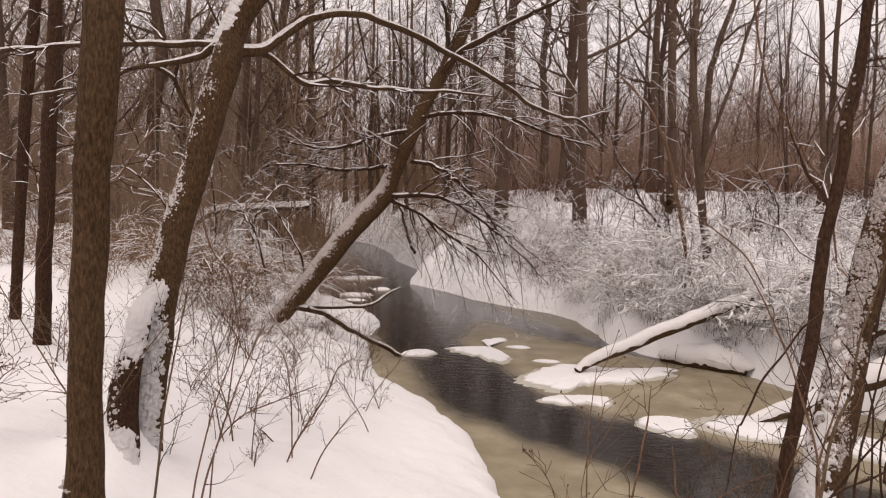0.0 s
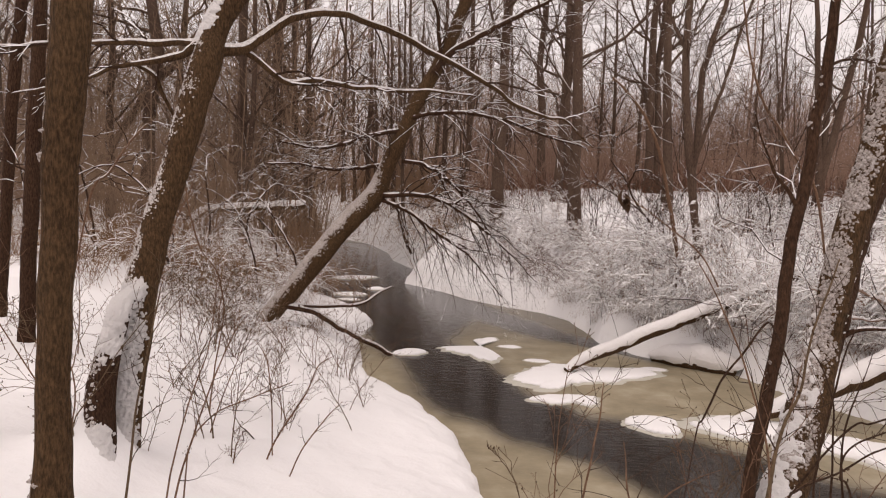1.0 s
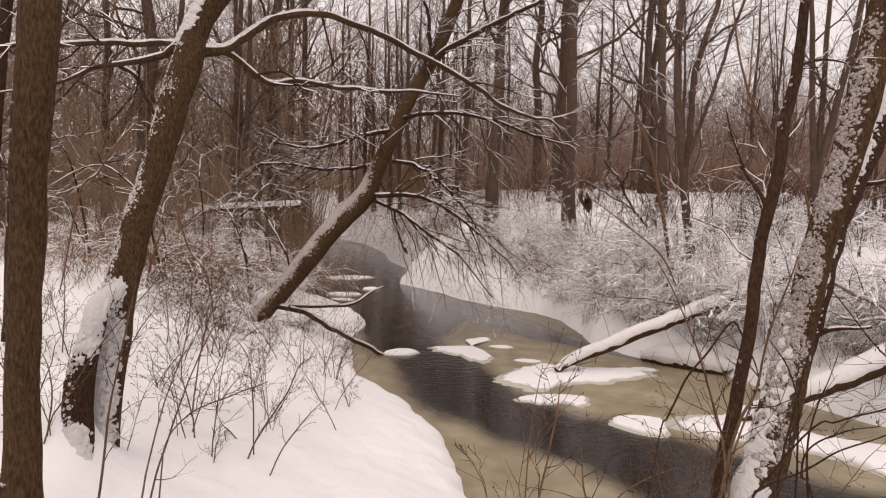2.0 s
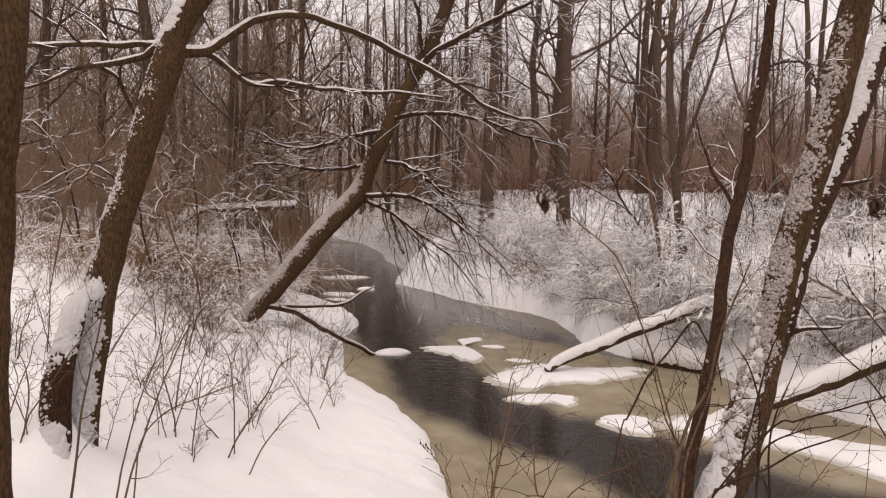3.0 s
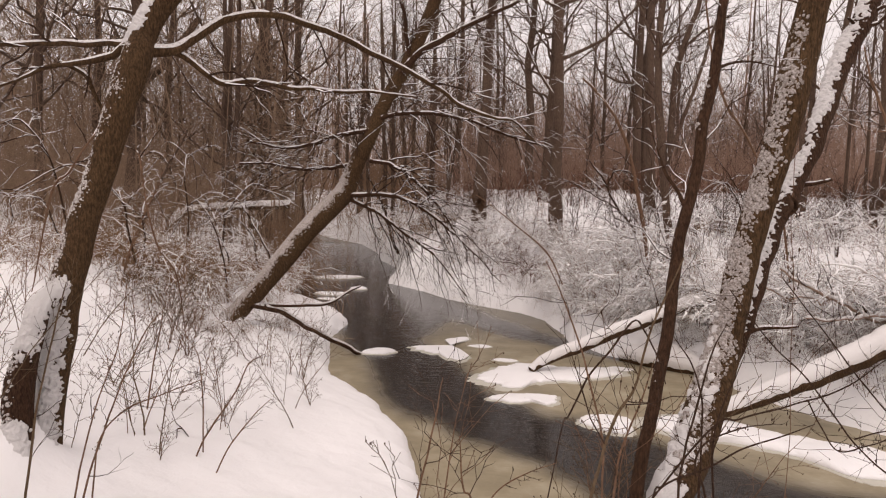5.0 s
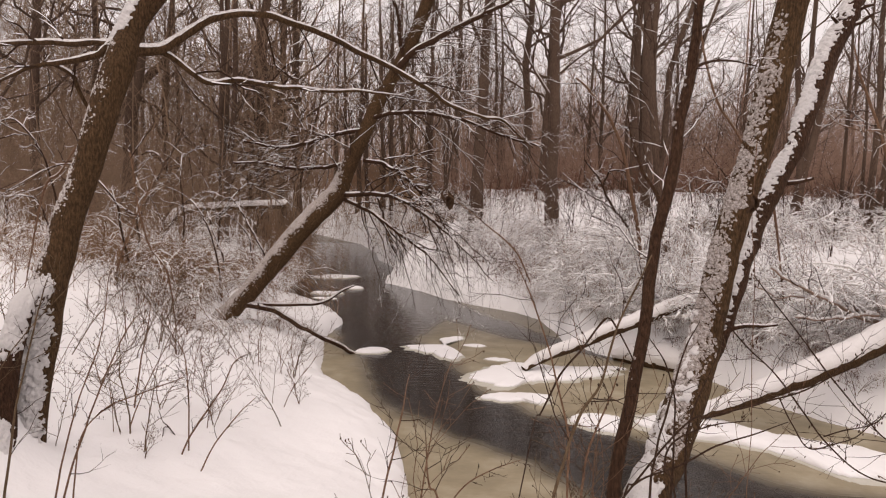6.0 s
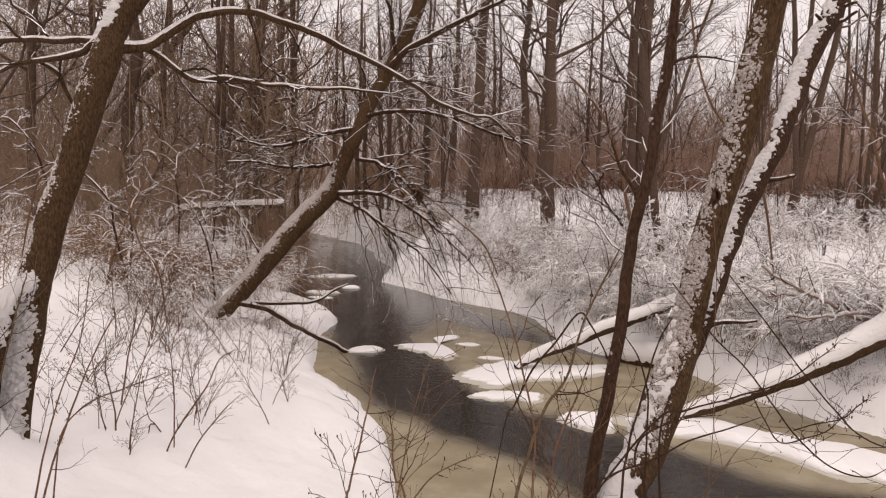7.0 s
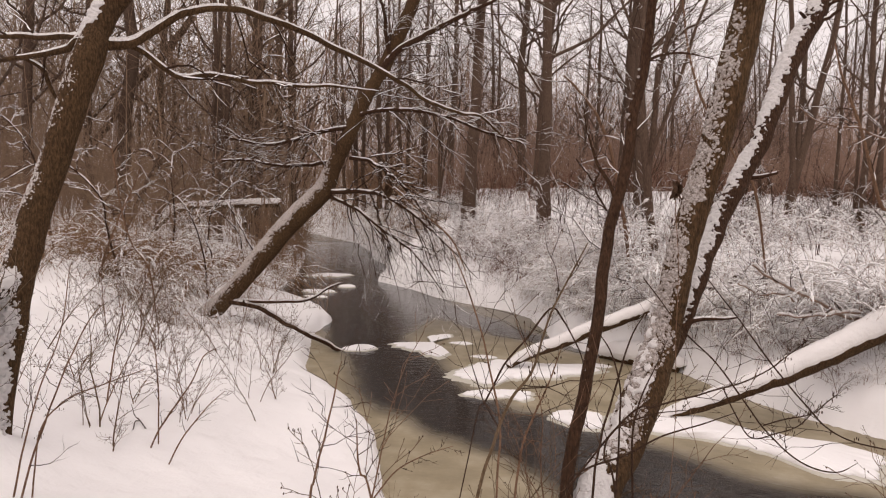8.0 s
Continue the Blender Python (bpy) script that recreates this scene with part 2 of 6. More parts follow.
def ground_z(x, y):
    x, y = np.asarray(x, float), np.asarray(y, float)
    jitter = 0.16 * (fbm(np.stack([x * 2.6, y * 2.6, x * 0], -1), 3, 3) - 0.5) + 0.09 * (fbm(np.stack([x * 8.0, y * 8.0, x * 0], -1), 2, 4) - 0.5)
    dl, dr = line_distance(x, y, LEFT_EDGE) + jitter, line_distance(x, y, RIGHT_EDGE) + jitter
    wet = inside_stream(x, y)
    far = np.clip(y - 16, 0, 30)
    zl = 0.20 * (1 - np.exp(-np.maximum(dl, 0) / 0.09)) + (2.05 + 0.02 * far) * (1 - np.exp(-np.maximum(dl, 0) / 5))
    zr = 0.22 * (1 - np.exp(-np.maximum(dr, 0) / 0.10)) + (2.3 + 0.03 * np.clip(y - 16, 0, 6) + 0.11 * np.clip(y - 22, 0, 12) + 0.01 * np.clip(y - 34, 0, 60)) * (1 - np.exp(-np.maximum(dr, 0) / 1.9))
    z = np.where(dl < dr, zl, zr)
    d = np.minimum(dl, dr)
    rough = np.where(dl < dr, 0.09, 0.22) * smooth(0.1, 1.2, d)
    z = z + rough * (fbm(np.stack([x * 1.1, y * 1.1, x * 0 + 5], -1), 3, 9) - 0.5) * 2
    z = z + 0.25 * smooth(1, 6, d) * (fbm(np.stack([x * 0.25, y * 0.25, x * 0], -1), 2, 21) - 0.5) * 2
    for fx, fy, high, wide in FEET:
        z = z + high * np.exp(-((x - fx) ** 2 + (y - fy) ** 2) / wide ** 2)
    return np.where(wet, -0.5 * (1 - np.exp(-np.maximum(d, 0) / 0.25)) - 0.02, z + 0.01)


def gz(x, y):
    return float(ground_z(np.array([x]), np.array([y]))[0])


def steps(*spans):
    out = [np.arange(a, b, s) for a, b, s in spans]
    return np.concatenate(out)


def make_ground():
    g = 1.28 ** np.arange(1, 18)
    xs = np.concatenate([-11 - 0.4 * np.cumsum(g)[::-1], steps((-11, -4, 0.22), (-4, 1.6, 0.06), (1.6, 9, 0.11), (9, 14, 0.3)), 14 + 0.4 * np.cumsum(g)])
    ys = np.concatenate([-4 - 0.4 * np.cumsum(g)[::-1], steps((-4, 4, 0.25), (4, 12.5, 0.06), (12.5, 22, 0.12), (22, 50, 0.4)), 50 + 0.6 * np.cumsum(g)])
    X, Y = np.meshgrid(xs, ys)
    return solid("ground", Geo().sheet(np.stack([X, Y, ground_z(X, Y)], -1)), SNOW, "snow-covered floodplain and stream banks", "ground", kind="structure")


def channel_distance(x, y):
    """Less than nought in the open current, between the slush ice."""
    main = [(-6.5, 44, 3.0), (-3.6, 34, 2.6), (-2.6, 28, 2.2), (-2.2, 22, 2.4), (-0.7, 17, 1.7), (-0.45, 14, 0.8), (0.1, 12.4, 0.75), (0.55, 11, 0.8), (1.0, 9.6, 0.85), (1.74, 8.65, 0.75), (2.75, 7.86, 0.82),
            (3.45, 6.95, 1.0), (4.2, 5.65, 1.4), (6.0, 4.8, 1.6)]
    side = [(-0.2, 21.5, 0.5), (0.5, 19.7, 0.6), (1.9, 16.6, 0.5), (3.0, 14.8, 0.4), (3.75, 13.9, 0.25), (4.6, 12.7, 0.1)]
    best = np.full(x.shape, 1e9)
    for run in (main, side):
        for (ax, ay, ar), (bx, by, br) in zip(run[:-1], run[1:]):
            ux, uy = bx - ax, by - ay
            t = np.clip(((x - ax) * ux + (y - ay) * uy) / (ux * ux + uy * uy), 0, 1)
            best = np.minimum(best, np.hypot(x - ax - t * ux, y - ay - t * uy) - (ar + t * (br - ar)))
    return best


def make_water():
    xs = steps((-16, -5, 0.6), (-5, 8, 0.11), (8, 14.1, 0.4))
    ys = steps((3, 15, 0.1), (15, 30, 0.25), (30, 62, 1.0))
    X, Y = np.meshgrid(xs, ys)
    geo = Geo().sheet(np.stack([X, Y, 0 * X], -1))
    ob = solid("water", geo, WATER, "dark open stream water edged with pale slush ice", "water", kind="structure")
    n = fbm(np.stack([X * 1.3, Y * 0.9, X * 0], -1), 4, 40) - 0.5
    ice = smooth(-0.2, 0.42, channel_distance(X, Y) + 0.4 * n) * (1 - 0.55 * smooth(12.0, 17.0, Y))
    a = ob.data.attributes.new("ice", "FLOAT", "POINT")
    a.data.foreach_set("value", ice.astype(np.float32).ravel())
    return ob


make_ground()
make_water()


def floe(name, outline, thick, seed, label, hump=0.05):
    """A flat raft of snow-covered ice inside a rounded, ragged outline."""
    o = np.array(outline, float)
    t = np.linspace(0, len(o), 200, endpoint=False)
    i = t.astype(int)
    f = (t - i)[:, None]
    a, b, c, d = o[(i - 1) % len(o)], o[i % len(o)], o[(i + 1) % len(o)], o[(i + 2) % len(o)]
    p = 0.5 * (2 * b + (c - a) * f + (2 * a - 5 * b + 4 * c - d) * f ** 2 + (3 * b - a - 3 * c + d) * f ** 3)
    mid = p.mean(0)
    size = np.linalg.norm(p - mid, axis=1, keepdims=True)
    p = p + (p - mid) / size * np.minimum(size, 0.6) * (0.5 * (fbm(np.c_[p * 5, p[:, :1] * 0], 4, seed) - 0.5) + 0.18 * (fbm(np.c_[p * 17, p[:, :1] * 0], 3, seed + 7) - 0.5))[:, None]
    t = thing(name, (mid[0], mid[1], 0), label, "ice floe", "snow-covered floes on the stream")
    rim = [(1.15, -0.02), (1.13, 0.006), (1.06, 0.012), (1.0, thick * 0.45), (0.5, thick * 0.5), (0.02, thick * 0.5)]
    cap = [(0.99, thick * 0.3), (1.0, thick * 0.6), (0.97, thick), (0.85, thick + hump * 0.5), (0.6, thick + hump), (0.3, thick + hump * 1.1), (0.02, thick + hump)]
    for part_name, shells, mat in (("ice", rim, ICE), ("snow_cover", cap, SNOW)):
        grid = []
        for k, z in shells:
            q = mid + (p - mid) * k
            zz = z + (hump * 0.8 * (fbm(np.c_[q * 4, q[:, :1] * 0], 2, seed + 3) - 0.5) if k < 0.98 and mat == SNOW else 0)
            grid.append(np.c_[q, np.zeros(len(q)) + zz])
        grid = np.array(grid)
        grid = np.concatenate([grid, grid[:, :1]], axis=1)
        part(part_name, Geo().sheet(grid[:, ::-1]), mat, t)
    return t


floe("ice_floe", [(0.24, 13.25), (0.9, 13.2), (1.15, 13.75), (0.95, 14.0), (1.34, 14.36), (1.5, 14.07), (1.1, 13.5), (1.4, 12.72), (1.26, 12.2), (0.73, 12.7)], 0.03, 1, "thin ragged snow-covered ice floe in midstream", 0.015)
floe("ice_floe", [(1.52, 10.87), (1.97, 11.6), (2.45, 12.0), (3.2, 11.75), (4.1, 11.8), (4.22, 11.45), (3.44, 10.95), (2.6, 10.75), (2.14, 10.35)], 0.05, 2, "broad snow-covered ice floe round the foot of a fallen log", 0.04)
floe("ice_floe", [(1.62, 9.76), (2.07, 10.0), (2.72, 9.91), (2.54, 9.5), (2.3, 9.62), (1.98, 9.54)], 0.04, 3, "small oblong snow-covered ice floe", 0.02)
floe("ice_floe", [(2.86, 8.72), (3.11, 8.98), (3.5, 8.95), (3.6, 8.75), (3.5, 8.4), (3.15, 8.38)], 0.06, 4, "rounded snow-covered ice floe beside the current", 0.03)
floe("ice_floe", [(3.85, 8.75), (4.2, 9.05), (4.7, 9.05), (5.11, 8.8), (5.47, 8.47), (5.93, 8.17), (6.39, 8.0), (6.74, 7.83), (6.82, 7.6), (6.6, 7.3), (6.3, 6.95), (6.1, 7.02), (5.78, 7.08), (5.62, 7.33), (5.38, 7.7), (4.92, 8.03), (4.3, 8.2), (3.95, 8.5)], 0.06, 5, "long shelf of snow-covered ice beneath a fallen trunk", 0.06)
floe("ice_floe", [(-0.8, 12.5), (-0.5, 12.95), (-0.1, 12.75), (-0.35, 12.45)], 0.04, 6, "small snow pad on ice at a branch tip", 0.03)
floe("ice_floe", [(-3.4, 20.6), (-2.9, 20.9), (-2.3, 20.7), (-2.8, 20.3)], 0.05, 7, "small snow-covered ice floe near the bank", 0.03)
floe("ice_floe", [(-4.2, 25.0), (-3.4, 25.9), (-2.5, 25.6), (-3.2, 24.8)], 0.05, 8, "small snow-covered ice floe upstream", 0.03)
floe("ice_floe", [(-2.4, 22.0), (-2.1, 22.4), (-1.8, 22.1), (-2.1, 21.8)], 0.05, 9, "tiny snow-covered ice floe upstream", 0.03)


for i, (x, y, w) in enumerate([(1.72, 13.5, 0.16), (2.15, 12.3, 0.16), (4.35, 11.9, 0.16), (-2.7, 19.6, 0.25), (6.75, 6.75, 0.1)]):
    floe("ice_floe", [(x - 1.6 * w, y), (x - 0.5 * w, y + 0.8 * w), (x + 0.9 * w, y + 0.6 * w), (x + 1.5 * w, y - 0.2 * w), (x + 0.2 * w, y - 0.9 * w)], 0.02, 60 + i, "thin broken flake of snow-covered ice", 0.01)


# ---------------------------------------------------------------- branches, twigs and snow on them
def spawn(P, R, k, lo, hi, ratio, angle, n, rng, lift=0.1, wob=0.06, rscale=0.55, length=None, tip=0.25):
    """k side shoots on every axis of P (M, N, 3), as axes (M*k, n, 3) with radii."""
    m, N, _ = P.shape
    s = lo + (hi - lo) * (np.arange(k)[None, :] + rng.random((m, k))) / k
    q = s * (N - 1)
    i = np.minimum(q.astype(int), N - 2)
    f = (q - i)[..., None]
    rows = np.arange(m)[:, None]
    base = P[rows, i] * (1 - f) + P[rows, i + 1] * f
    rad = R[rows, i] * (1 - f[..., 0]) + R[rows, i + 1] * f[..., 0]
    T = unit(P[rows, i + 1] - P[rows, i])
    side = rng.normal(size=(m, k, 3))
    side = unit(side - (side * T).sum(-1, keepdims=True) * T)
    a = np.radians(angle) * (0.7 + 0.6 * rng.random((m, k, 1)))
    way = T * np.cos(a) + side * np.sin(a)
    L = np.linalg.norm(np.diff(P, axis=1), axis=-1).sum(1)[:, None] if length is None else np.full((m, 1), length)
    L = L * ratio * (1.15 - 0.6 * s) * (0.55 + 0.75 * rng.random((m, k)))
    t = np.linspace(0, 1, n)
    out = base[:, :, None, :] + way[:, :, None, :] * (L[..., None] * t)[..., None]
    out[..., 2] += lift * L[..., None] * t ** 2
    w = np.cumsum(rng.normal(size=(m, k, n, 3)), axis=2)
    out += (w - w[:, :, :1]) * (wob * L)[..., None, None] * 0.6
    r = (rad * rscale)[..., None] * (1 - (1 - tip) * t)
    return out.reshape(m * k, n, 3), r.reshape(m * k, n)


def snow_axes(P, R, depth, rng, gaps=0.25):
    """Axes for the ridge of snow that lies on branches: thick where they run level, gone where they stand."""
    T = unit(np.gradient(P, axis=1))
    level = np.sqrt(np.maximum(0, 1 - T[..., 2] ** 2))
    h = depth * smooth(0.35, 0.9, level) * (0.5 + rng.random(R.shape))
    h = np.where(rng.random(R.shape) < gaps, 0, h)
    h[:, 0] *= 0.4
    h[:, -1] *= 0.2
    Q = P.copy()
    on = h > 0
    Q[..., 2] += np.where(on, R * 0.55 + h * 0.45, 0)
    return Q, np.where(on, R * 0.72 + h * 0.5, R * 0.3)


def dense(P, R, n):
    """The same axes with n points each."""
    t = np.linspace(0, P.shape[1] - 1, n)
    i = np.minimum(t.astype(int), P.shape[1] - 2)
    f = t - i
    return P[:, i] * (1 - f)[None, :, None] + P[:, i + 1] * f[None, :, None], R[:, i] * (1 - f) + R[:, i + 1] * f


def trunk_geo(ctrl, seed, n=110, sides=40, furrow=0.07, flare=0.5, wobble=0.012):
    """A trunk with furrowed bark and a flared foot."""
    p, r = curve(ctrl, n, wobble, seed)
    s = np.cumsum(np.r_[0, np.linalg.norm(np.diff(p, axis=0), axis=1)])
    r = 0.86 * r * (1 + flare * np.exp(-s / 0.22))
    v, nrm = rings(p[None], r[None], sides)
    v, nrm = v[0], nrm[0]
    q = np.stack([nrm[..., 0] * 5, nrm[..., 1] * 5, nrm[..., 2] * 2 + s[:, None] * 1.6 + 0 * v[..., 0]], -1)
    ridge = 1 - np.abs(2 * fbm(q, 3, seed) - 1)
    lump = fbm(v * 3.0, 2, seed + 5) - 0.5
    v = v + nrm * (r[:, None] * (furrow * (ridge - 0.9) + 0.12 * lump))[..., None]
    v = np.concatenate([v, v[:, :1]], axis=1)
    return Geo().sheet(v[:, ::-1]), p, r


def bark_snow(p, r, seed, wind=(-0.85, -0.25, 0.45), thick=0.03, cover=0.35, lo=0.0, hi=1.0, fine=45.0, foot=0.0, sides=110, per=90, amp=2.0, bend=1.0, edge=0.6):
    """Clotted snow blown against one side of a trunk, with ragged edges. foot: more of it towards the foot."""
    n = max(30, int(per * (hi - lo) * np.linalg.norm(p[-1] - p[0])))
    P, R = dense(p[None], r[None], n * 2)
    a, b = int(lo * len(P[0])), int(hi * len(P[0]))
    P, R = P[:, a:b], R[:, a:b]
    v, nrm = rings(P, R, sides)
    v, nrm = v[0], nrm[0]
    face = nrm @ unit(np.array(wind))
    along = np.linspace(1, 0, len(v))[:, None]
    clots = fbm(v * fine, 2, seed)
    patch = fbm(v * 4.0, 2, seed + 9)
    amount = face - (1 - cover - foot * along ** bend) + amp * (clots - 0.5) + 1.2 * (patch - 0.5)
    ends = (smooth(-0.01, 0.25, 1 - along) if lo > 0 else 1) * (smooth(-0.01, 0.3, along) if hi < 1 else 1)
    amount = amount - 1.6 * (1 - ends)
    puff = 1 - np.abs(2 * fbm(v * fine * 0.9, 2, seed + 31) - 1)
    h = thick * np.clip(amount * 1.8, 0, 1) ** edge * (0.15 + 0.5 * clots + 0.7 * puff ** 2)
    v = v + nrm * np.where(h > 0, h + 0.03 * R[0][:, None], -0.12 * R[0][:, None])[..., None]
    h = np.concatenate([h, h[:, :1]], axis=1)
    v = np.concatenate([v, v[:, :1]], axis=1)
    keep = (h[:-1, :-1] + h[:-1, 1:] + h[1:, 1:] + h[1:, :-1]) > 0
    return Geo().sheet(v[:, ::-1], keep[:, ::-1])


def snow_clots(p, r, seed, wind, count, small=0.006, large=0.014, cover=0.3, lo=0.0, hi=1.0, foot=0.0):
    """Small rounded puffs of snow stuck to the windward bark, overlapping where they are thick. foot: more of them towards the foot."""
    rng = rng_of(seed)
    P, R = dense(p[None], r[None], 400)
    P, R = P[0], R[0]
    T = unit(np.gradient(P, axis=0))
    U = unit(np.cross(T, unit(np.array([0.3, 1.0, 0.1]))))
    V = np.cross(U, T)
    u = lo + (hi - lo) * rng.random(count * 12)
    i = np.minimum((u * 399).astype(int), 398)
    th = rng.uniform(0, 6.283, len(u))
    n = U[i] * np.cos(th)[:, None] + V[i] * np.sin(th)[:, None]
    c = P[i] + T[i] * rng.normal(0, 0.01, (len(u), 1)) + n * R[i][:, None] * 0.98
    amount = n @ unit(np.array(wind)) - (1 - cover - foot * (1 - u)) + 1.3 * (fbm(c * 6.0, 2, seed) - 0.5) + rng.normal(0, 0.12, len(u))
    ok = np.where(amount > 0)[0][:count]
    c, n, way, amount = c[ok], n[ok], T[i[ok]], amount[ok]
    size = (small + (large - small) * rng.random(len(ok)) ** 1.6) * np.clip(0.55 + amount, 0.5, 1.1)
    way = unit(way + rng.normal(0, 0.5, way.shape))
    c = c - n * (size * rng.uniform(0.2, 0.6, len(ok)))[:, None]
    Q = c[:, None, :] + way[:, None, :] * (np.array([-1, -0.55, 0.55, 1])[None, :] * size[:, None] * rng.uniform(0.8, 1.5, (len(ok), 1)))[..., None]
    return Geo().tubes(Q, size[:, None] * np.array([0.12, 0.95, 0.9, 0.12]) * rng.uniform(0.7, 1.3, (len(ok), 4)), 6)


def snow_ridge(p, r, seed, depth=1.0, gaps=0.35, n=60, sides=8, base=0.02):
    """The long cap of snow on one bare limb."""
    P, R = dense(p[None], r[None], n)
    T = unit(np.gradient(P, axis=1))
    level = np.sqrt(np.maximum(0, 1 - T[..., 2] ** 2))
    k = fbm(P * 11.0, 3, seed)
    h = (base * 0.5 + R * 0.34) * depth * smooth(0.25, 0.75, level) * np.clip((k - gaps) * 4, 0, 1)
    h[:, :1] *= 0.3
    h[:, -2:] *= 0.2
    Q = P.copy()
    Q[..., 2] += np.where(h > 0.002, R * 0.45 + h * 0.5, 0)
    return Geo().tubes(Q, np.where(h > 0.002, R * 0.68 + h * 0.3, R * 0.3), sides)


def limb(parent, ctrl, seed, mat, snow=1.0, gaps=0.35, sides=10, n=60, wobble=0.02, name="limb"):
    p, r = curve(ctrl, n, wobble, seed)
    r = r * 0.86
    p = np.vstack([p, p[-1] + (p[-1] - p[-2]) * 0.05])
    r = np.r_[r, 0.0008]
    ob = part(name, Geo().tubes(p[None], r[None], sides), mat, parent)
    if snow:
        part("snow", snow_ridge(p, r, seed, snow, gaps, n), SNOW_RIDGE, ob, "ridge of fresh snow", "stuff")
    return p, r


def twigs_on(parent, axes, seed, k=10, ratio=0.35, k2=5, k3=0, angle=45, lift=0.0, depth=0.006, lo=0.15, rmax=0.012, gaps=0.45, name="twig_spray"):
    """Fine twigs on several limbs, as one mesh, with the snow on them as another."""
    rng = rng_of(seed)
    P = np.stack([dense(p[None], r[None], 24)[0][0] for p, r in axes])
    R = np.minimum(np.stack([dense(p[None], r[None], 24)[1][0] for p, r in axes]), rmax * 2)
    geo, sg = Geo(), Geo()
    A, B = spawn(P, R, k, lo, 1.0, ratio, angle, 6, rng, lift, 0.07, 0.5)
    geo.tubes(A, B, 4)
    C, D = spawn(A, np.maximum(B, 0.003), k2, 0.15, 1.0, 0.5, 45, 4, rng, lift, 0.07, 0.6)
    geo.tubes(C, D, 3)
    for q in ((A, B), (C, D)):
        S = snow_axes(*q, depth, rng, gaps)
        sg.tubes(*S, 4)
    if k3:
        E, F = spawn(C, np.maximum(D, 0.002), k3, 0.2, 1.0, 0.5, 40, 3, rng, lift, 0.07, 0.7)
        geo.tubes(E, F, 3)
        sg.tubes(*snow_axes(E, F, depth * 0.7, rng, 0.5), 3)
    ob = part(name, geo, TWIG_DARK, parent, kind="stuff")
    part("snow", sg, SNOW_TWIG, ob, "thin lines of snow", "stuff")
    return A, B


# ---------------------------------------------------------------- the trees that stand by the stream
def snowy_tree():
    """The leaning tree with two legs, an arching limb and clotted snow on one side."""
    t = thing("leaning_tree", (-2.2, 4.65, gz(-2.2, 4.65)), "leaning brown tree, two-legged, snow clotted on one side", "tree")
    g, p, r = trunk_geo([(-2.1, 4.5, 0.6, 0.12), (-2.14, 4.55, 0.97, 0.1153), (-2.19, 4.65, 1.13, 0.1014), (-2.22, 4.75, 1.5, 0.1079), (-2.24, 4.86, 1.93, 0.1469), (-2.22, 4.96, 2.37, 0.146), (-2.15, 5.06, 2.83, 0.1367), (-2.04, 5.16, 3.29, 0.1302), (-1.95, 5.26, 3.78, 0.1376), (-1.86, 5.37, 4.22, 0.1442), (-1.84, 5.47, 4.44, 0.12)], 11, 150, 56, 0.08, 0.25)
    trunk = part("trunk", g, BARK_BROWN, t)
    part("snow", snow_clots(p, r, 12, (-0.72, -0.66, 0.2), 2800, 0.004, 0.017, 0.2, 0.22, 1.0, 0.35), SNOW_MIDGREY, trunk, "fine clots of wind-blown snow", "stuff")
    part("snow", bark_snow(p, r, 17, wind=(-0.5, -0.85, 0.05), thick=0.045, cover=0.9, hi=0.58, fine=45.0, foot=0.2, amp=1.4, bend=0.7, edge=1.2), SNOW_PACKED, trunk, "smooth coat of snow round the foot", "stuff")
    g, p, r = trunk_geo([(-2.185, 4.27, 0.93, 0.13), (-2.21, 4.31, 1.161, 0.125), (-2.235, 4.36, 1.262, 0.122), (-2.255, 4.4, 1.366, 0.12), (-2.28, 4.44, 1.532, 0.117), (-2.29, 4.485, 1.7, 0.113), (-2.265, 4.528, 1.869, 0.096), (-2.233, 4.574, 2.048, 0.087), (-2.204, 4.62, 2.222, 0.084), (-2.22, 4.88, 2.306, 0.08), (-2.22, 4.96, 2.5, 0.08)], 13, 90, 44, 0.14, 0.1)
    leg = part("trunk", g, BARK_WET, t, "second leg of the trunk, split off by a dark hollow")
    part("snow", bark_snow(p, r, 14, wind=(0.05, -0.92, 0.35), thick=0.022, cover=1.05, lo=0.53, fine=40.0, amp=1.9, edge=1.1), SNOW_PACKED, leg, "smooth coat of snow on the upper side", "stuff")
    part("snow", snow_clots(p, r, 18, (-0.5, -0.8, 0.3), 420, 0.006, 0.022, 0.3, 0.12, 0.6, 0.2), SNOW_MIDGREY, leg, "clotted wind-blown snow", "stuff")
    part("snow", bark_snow(p, r, 19, wind=(0.0, -0.95, 0.2), thick=0.02, cover=0.5, hi=0.4, fine=40.0, foot=0.6, amp=1.6, edge=1.0), SNOW_PACKED, leg, "snow packed against the foot", "stuff")
    g, p, r = trunk_geo([(-1.88, 5.45, 4.31, 0.123), (-1.83, 5.52, 4.55, 0.115), (-1.72, 5.59, 4.79, 0.116), (-1.55, 5.66, 5.06, 0.113), (-1.27, 5.73, 5.57, 0.104), (-1.04, 5.8, 6.2, 0.089)], 15, 60, 40, 0.07, 0.0)
    stem = part("trunk", g, BARK_BROWN, t, "upper leader of the trunk")
    part("snow", bark_snow(p, r, 16, wind=(-0.9, -0.35, 0.4), thick=0.03, cover=0.75, fine=30.0, amp=1.0, edge=1.1), SNOW_PACKED, stem, "thick cap of snow", "stuff")
